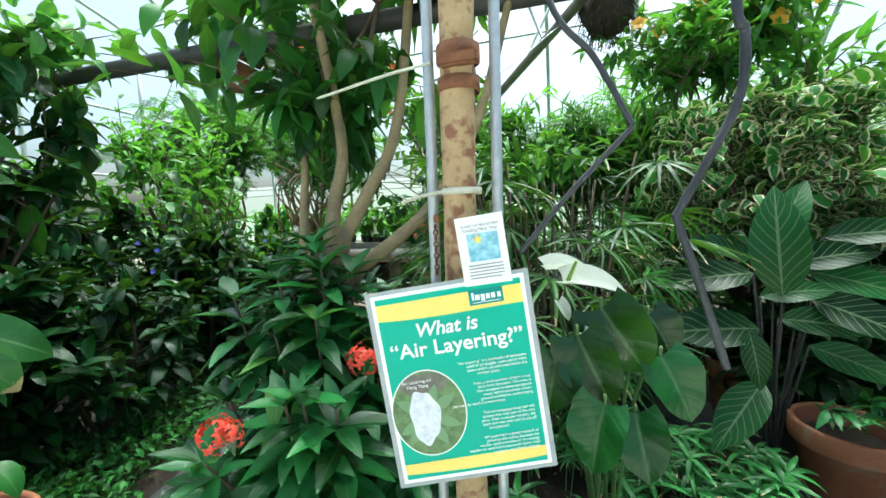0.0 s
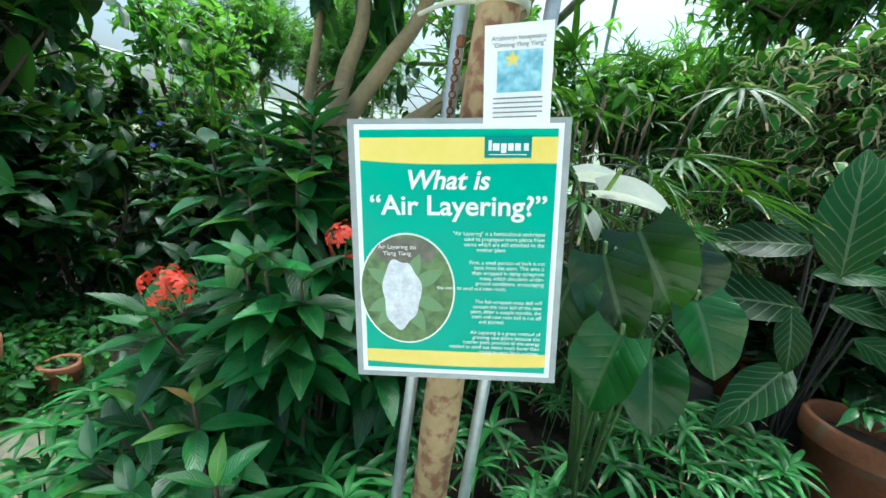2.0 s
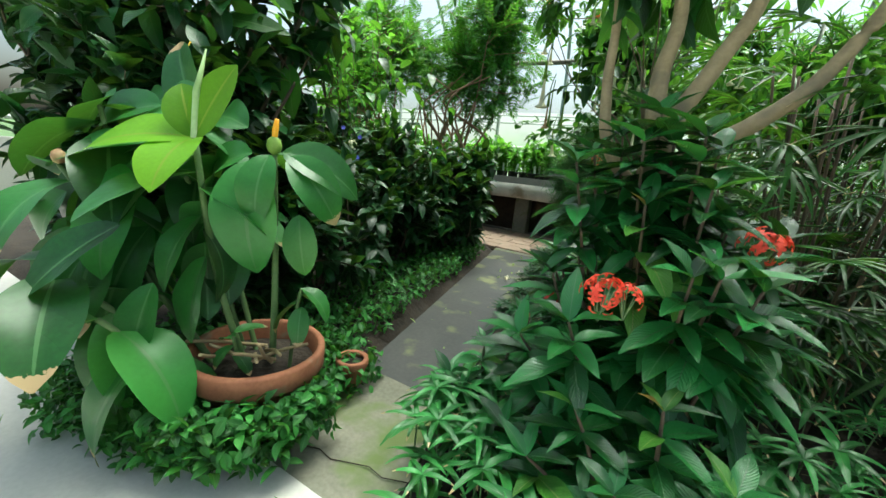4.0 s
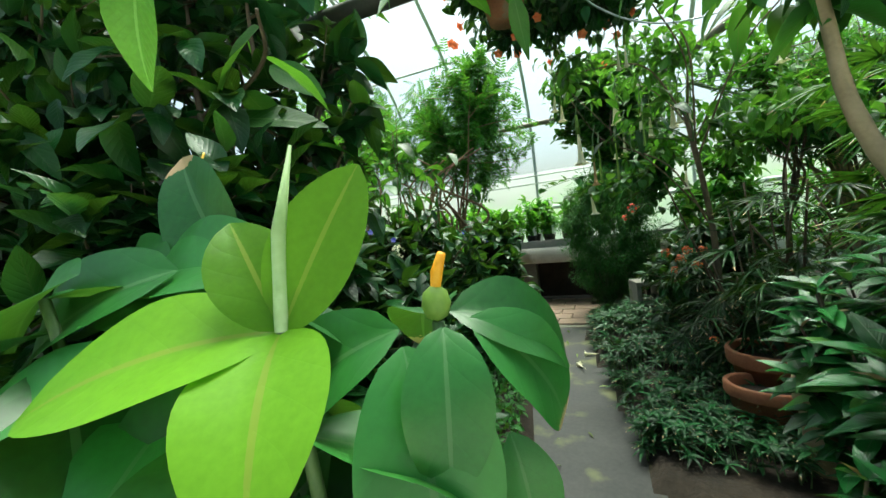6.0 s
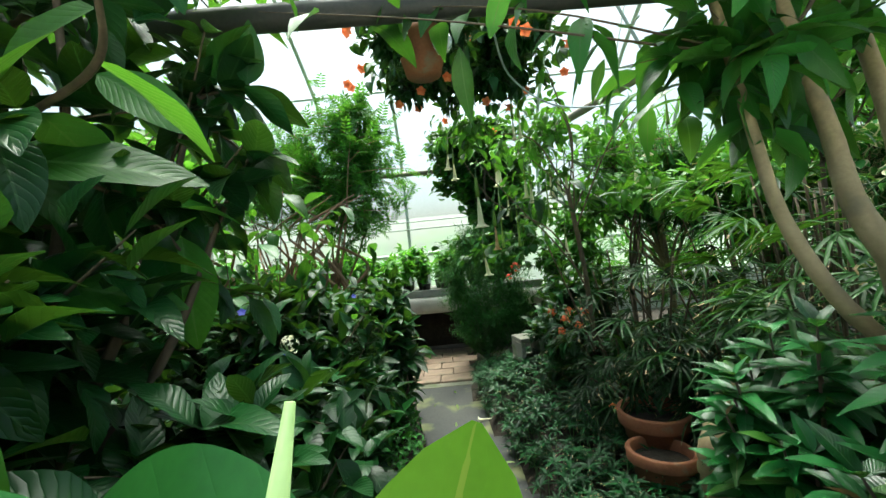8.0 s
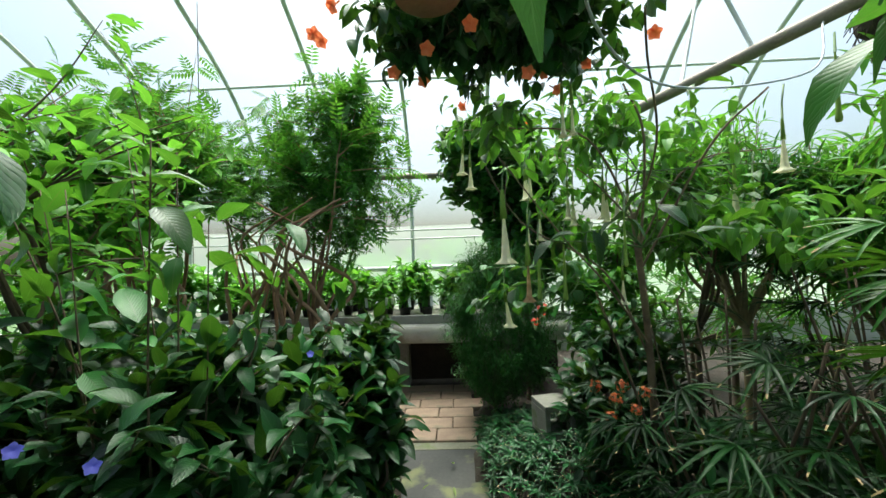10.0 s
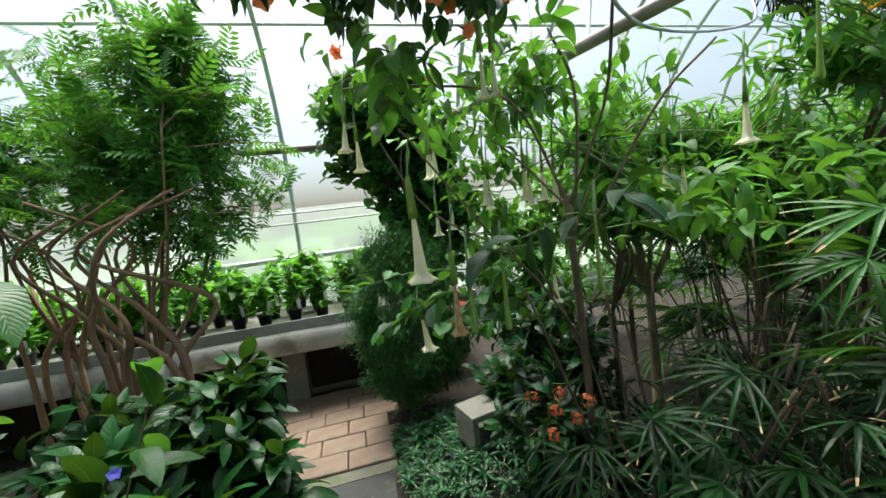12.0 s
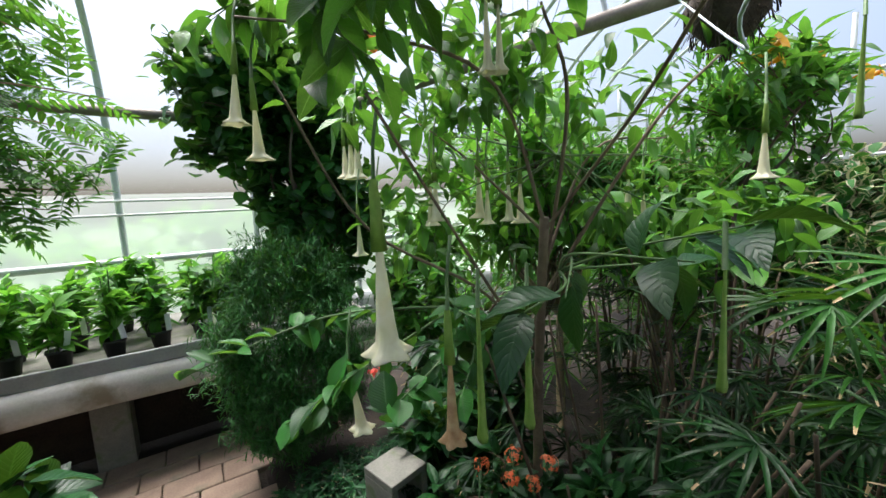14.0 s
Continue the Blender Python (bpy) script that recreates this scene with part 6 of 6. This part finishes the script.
trumpet((0.36, 2.44, 1.67), 0.19)
trumpet((0.164, 1.92, 1.0), 0.19, label="small pale trumpet flower close to the bed", lean=(0.12, 0))
trumpet((0.185, 1.54, 1.16), 0.22, "wilted", label="withered brown trumpet flower", wide=0.6)
trumpet((0.985, 1.380, 1.570), 0.17, wide=0.9)
trumpet((0.4, 1.63, 1.80), 0.2, wide=0.5)
trumpet((0.36, 1.62, 1.79), 0.21, wide=0.5)
green_bud((1.020, 1.240, 1.680), 0.2)
green_bud((0.41, 1.25, 1.29), 0.16)
green_bud((0.215, 1.5, 1.17), 0.22)
green_bud((0.3, 1.48, 1.17), 0.22)
for k, p in enumerate(((0.68, 1.91, 1.49), (0.73, 1.91, 1.48), (0.67, 2.04, 1.50), (0.67, 2.00, 1.48), (0.49, 2.03, 1.50), (0.56, 2.17, 1.48), (0.34, 2.30, 1.39), (0.40, 2.26, 1.41), (1.13, 1.79, 1.47), (1.19, 1.77, 1.45), (0.36, 2.38, 1.66), (0.37, 2.34, 1.66), (0.69, 1.91, 1.09))):
    trumpet(p, 0.18 + 0.02 * (k % 3), wide=0.85)
# low leafy sprays of the tree
leafy("trumpet_spray", "low side branch with rows of pale green oval leaves", "branches", (0.5, 1.95, 1.2), [(-0.18, 2.0, 1.22), (-0.02, 1.85, 1.12), (0.15, 1.75, 1.12), (0.3, 1.7, 1.1), (0.35, 1.6, 1.3)], ROUND + SMALL, "shade", 0.075, 13, 0.25, "stem", 0.004, 0.01, -0.3, 0.3, single=90)
leafy("trumpet_spray", "drooping branch end with large dark leaves", "branches", (0.71, 1.75, 1.3), [(0.25, 1.45, 1.38), (0.32, 1.42, 1.4), (0.45, 1.3, 1.45), (0.5, 1.25, 1.5), (0.75, 1.45, 1.4)], OVATE, "dark", 0.12, 3, 0.75, "stem", 0.005, 0.02, -0.3, 0.4, single=35, gap=0.3)

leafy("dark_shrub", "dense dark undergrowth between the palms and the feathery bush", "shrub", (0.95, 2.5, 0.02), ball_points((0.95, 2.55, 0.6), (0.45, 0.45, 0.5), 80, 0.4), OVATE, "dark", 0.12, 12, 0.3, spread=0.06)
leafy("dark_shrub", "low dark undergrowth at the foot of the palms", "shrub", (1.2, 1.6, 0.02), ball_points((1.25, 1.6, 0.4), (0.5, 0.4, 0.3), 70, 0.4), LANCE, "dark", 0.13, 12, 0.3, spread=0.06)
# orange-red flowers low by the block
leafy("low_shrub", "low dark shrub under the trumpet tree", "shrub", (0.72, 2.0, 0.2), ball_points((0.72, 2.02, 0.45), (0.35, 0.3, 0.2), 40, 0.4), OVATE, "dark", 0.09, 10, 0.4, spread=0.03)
for p in ((0.55, 1.94, 0.71), (0.62, 1.88, 0.67), (0.66, 1.91, 0.72), (0.72, 1.81, 0.72), (0.58, 1.84, 0.6), (0.7, 1.86, 0.63)):
    petal_cluster("coral_flower", p, 0.03, "orange-red flower head in the shade", "orange", 20)
petal_cluster("red_flower", (0.42, 2.35, 1.02), 0.04, "deep red flower head behind the trumpets", "red", 16)
petal_cluster("red_flower", (0.36, 2.3, 0.95), 0.03, "deep red flower head behind the trumpets", "red", 12)
petal_cluster("coral_flower", (0.62, 1.25, 0.36), 0.022, "orange-red flower head beside the pot", "orange", 10)

# concrete block, hollow
blk = thing("concrete_block", "weathered grey hollow concrete block on its side", "block", (0.47, 2.435, 0.27))
blk.rotation_euler = (0, 0, radians(13))


def block_mesh():
    s, w = 0.19, 0.032
    bm = bmesh.new()
    for d in ((s, s, w, 0, s / 2 - w / 2), (s, s, w, 0, -s / 2 + w / 2)):
        bmesh.ops.create_cube(bm, size=1, matrix=Matrix.Translation((0, 0, d[4])) @ Matrix.Diagonal((d[0], d[1], d[2], 1)))
    for sgn in (-1, 1):
        bmesh.ops.create_cube(bm, size=1, matrix=Matrix.Translation((sgn * (s / 2 - w / 2) if sgn < 0 else s / 2 - w / 2, 0, 0)) @ Matrix.Diagonal((w, s - 0.001, s - 2 * w, 1)))
    bmesh.ops.bevel(bm, geom=bm.edges[:], offset=0.003, segments=1, affect="EDGES")
    return bm_mesh("block_body", bm, M["block"])


part("block_body", block_mesh(), blk, m=pose(0, 0, 0.1, 0, 0, 0))

# leaning stump by the pots
st = thing("leaning_trunk", "pale leaning cut trunk beside the terracotta pots", "trunk", (0.83, 0.86, 0.02))
tube("trunk_body", [(0, 0, 0), (-0.02, 0.0, 0.2), (-0.05, -0.04, 0.34), (0.04, 0.0, 0.46), (0.1, 0.02, 0.54)], 0.048, 0.042, "bark", 12, st, knobs=0.12)

part("knot", mesh_from("knot", *lathe_arrays([(0.002, 0.012), (0.012, 0.012), (0.02, 0.006), (0.026, -0.004)], 12)[:2], M["bark_dark"]), st, "dark healed knot", pose(-0.085, -0.1, 0.36, 90, 0, -30))
part("cut_face", mesh_from("cut_face", *lathe_arrays([(0.002, 0.004), (0.03, 0.005), (0.05, 0.0)], 14)[:2], M["bark_dark"]), st, "weathered cut face", pose(0.1, 0.02, 0.542, 10, 28, 0))
# fallen trumpets on the path
for p, rz in (((0.02, 1.72, 0.012), 20), ((0.13, 2.02, 0.012), 75), ((0.3, 1.9, 0.03), 130)):
    th = thing("fallen_trumpet", "fallen white trumpet flower lying on the path", "flower", p)
    V, Q, u = lathe_arrays([(r * 0.15, z * 0.13) for r, z in TRUMPET], 14, star)
    part("corolla", mesh_from("corolla", V, Q, M["cream"]), th, m=pose(0, 0, 0.012, 82, 0, rz))

# hanging basket with foil ball
bk = thing("hanging_basket", "hanging terracotta basket with trailing orange-flowered foliage", "hanging basket", (-0.12, 0.92, 1.88))
V, Q, u = lathe_arrays([(0.002, 0), (0.07, 0.0), (0.1, 0.12), (0.108, 0.122), (0.11, 0.15), (0.1, 0.15), (0.092, 0.12), (0.002, 0.11)], 24)
part("basket_pot", mesh_from("basket_pot", V, Q, M["terracotta"]), bk)
for k in range(3):
    a = 2.1 * k
    tube("hanger_wire", [(0.1 * math.cos(a), 0.1 * math.sin(a), 0.15), (0, 0, 0.9)], 0.0015, None, "pipe_dark", 4, bk)
leafy("basket_foliage", "dense trailing dark foliage with orange flowers overhead", "foliage", (0.12, 1.45, 2.35), ball_points((0.12, 1.5, 2.22), (0.62, 0.42, 0.26), 130, 0.4), SMALL, "dark", 0.08, 14, 0.45, "twig", 0.006, 0.06, -0.25, 0.2, gap=0.4)
leafy("basket_foliage", "trailing foliage spilling from the hanging basket", "foliage", (-0.12, 0.92, 2.02), ball_points((-0.1, 0.98, 2.05), (0.32, 0.25, 0.2), 50, 0.4), SMALL, "dark", 0.07, 12, 0.4, "stem", 0.003, 0.03, -0.3, 0.2, gap=0.45)
for p in ball_points((0.1, 1.4, 2.1), (0.65, 0.5, 0.16), 26, 0.6) + [(-0.42, 1.0, 2.15), (-0.36, 0.95, 2.2), (-0.45, 1.1, 2.2), (0.28, 0.85, 1.98), (-0.02, 1.9, 2.05), (0.3, 2.0, 1.98)]:
    open_flower(p, 0.028, "orange", "orange_bell", "small orange bell flower hanging in the foliage", (R.uniform(-.5, .5), -0.5, -0.6))
ball = thing("foil_ball", "crumpled silver foil ball tied round a stem", "foil ball", (-0.042, 0.79, 1.93))
V, Q, u = lathe_arrays([(0.002, -0.045), (0.02, -0.038), (0.034, -0.015), (0.036, 0.008), (0.026, 0.032), (0.01, 0.046), (0.006, 0.055)], 18, lambda t, v: 0.09 * math.sin(5 * t + 8 * v) + 0.06 * math.sin(9 * t))
part("foil_wrap", mesh_from("foil_wrap", V, Q, M["foil"], smooth=False), ball)
tube("air_layered_stem", [(0, 0, 0.05), (0.02, 0.05, 0.16), (0.05, 0.3, 0.24)], 0.005, None, "twig", 6, ball)

# loose hoses and cords
hose = thing("drip_hose", "twisted black drip hose hanging from the roof pipe", "hose")
tube("hose_run", [(1.9, 0.6, 1.9), (1.84, 0.1, 1.86), (1.76, -0.36, 1.6), (1.752, -0.41, 1.33), (1.76, -0.41, 1.29), (1.758, -0.41, 1.238), (1.734, -0.41, 1.181), (1.713, -0.41, 1.139), (1.712, -0.41, 1.131), (1.723, -0.41, 1.098), (1.738, -0.41, 1.05), (1.753, -0.41, 1.0), (1.756, -0.41, 0.99)], 0.0042, 0.0034, "hose", 10, hose, knobs=0.12)
tube("hose_run", [(1.5, 0.59, 1.9), (1.52, 0.1, 1.86), (1.57, -0.45, 1.45), (1.6, -0.504, 1.301), (1.631, -0.504, 1.256), (1.655, -0.504, 1.209), (1.657, -0.504, 1.203), (1.652, -0.504, 1.196), (1.615, -0.504, 1.157), (1.576, -0.504, 1.11)], 0.0026, 0.0022, "hose", 8, hose)
cord = thing("cord", "slack grey cord looped between the pipes", "cord")
tube("cord_run", [(0.1, 0.62, 1.93), (0.25, 1.0, 1.86), (0.6, 1.3, 1.83), (1.2, 1.5, 1.95), (1.6, 1.85, 2.33)], 0.004, None, "conduit", 5, cord)

# blue flowers and white blossom in the left shrub
for p in ((-0.85, 0.78, 1.03), (-0.75, 0.82, 0.98), (-0.7, 0.75, 0.86), (-0.66, 1.6, 0.98), (-0.6, 1.9, 0.9)):
    open_flower(p, 0.016, "blue", "blue_flower", "small blue flower in the dark shrub", (0.3, -0.8, 0.4))
petal_cluster("white_blossom", (-0.62, 0.62, 0.93), 0.03, "small white blossom spike in the dark shrub", "cream", 14)

# background greenery that closes the beds
for b, c, r, n, tm, mt, s in (((3.2, 0.3, 0), (3.15, 0.4, 1.1), (0.5, 0.6, 1.0), 90, OVATE, "dark", 0.14), ((3.6, 2.6, 0), (3.6, 2.7, 1.2), (0.9, 0.9, 1.0), 120, LANCE, "mid", 0.16), ((3.4, 1.2, 0), (3.5, 1.3, 1.0), (0.7, 0.7, 0.9), 100, OVATE, "dark", 0.14), ((2.2, 3.9, 0), (2.2, 3.9, 0.9), (1.0, 0.7, 0.6), 70, LANCE, "mid", 0.12), ((1.2, 3.5, 0), (1.25, 3.4, 0.9), (0.5, 0.5, 0.7), 90, OVATE, "mid", 0.11), ((4.4, 3.8, 0), (4.4, 3.8, 1.5), (1.1, 0.9, 1.2), 120, LANCE, "light", 0.17), ((-3.4, 1.5, 0), (-3.4, 1.5, 1.0), (0.7, 1.2, 0.9), 110, OVATE, "mid", 0.15), ((-2.4, 0.4, 0), (-2.4, 0.5, 1.0), (0.6, 0.6, 0.9), 90, OVATE, "dark", 0.14), ((-2.2, 2.2, 0), (-2.1, 2.1, 0.7), (0.6, 0.5, 0.6), 80, OVATE, "mid", 0.13), ((-3.6, 3.6, 0), (-3.6, 3.6, 1.3), (0.7, 0.8, 1.1), 100, LANCE, "light", 0.15)):
    leafy("background_shrub", "leafy greenery filling the back of the bed", "shrub", (b[0], b[1], 0.02), ball_points(c, r, n, 0.45), tm, mt, s, 13, 0.45, spread=0.08, r0=0.012, trunk_z=0.4)

# ---------------------------------------------------------------- floor bricks
bricks = thing("floor_bricks", "worn pinkish floor bricks laid in rows before the bench", "brick floor", kind="structure")
BR = [bm_mesh("brick", box_bm(0.294, 0.194, 0.05, 0.006, 1), M["brick"]) for _ in range(2)]
for j in range(6):
    for i in range(7):
        x = -1.92 + 0.3 * i + (0.12 if j % 2 else 0)
        y = 3.01 + 0.2 * j
        part("brick", BR[(i + j) % 2], bricks, m=pose(x, y, -0.018 + R.uniform(-0.003, 0.003), R.uniform(-1, 1), R.uniform(-1, 1), R.uniform(-1.5, 1.5)))
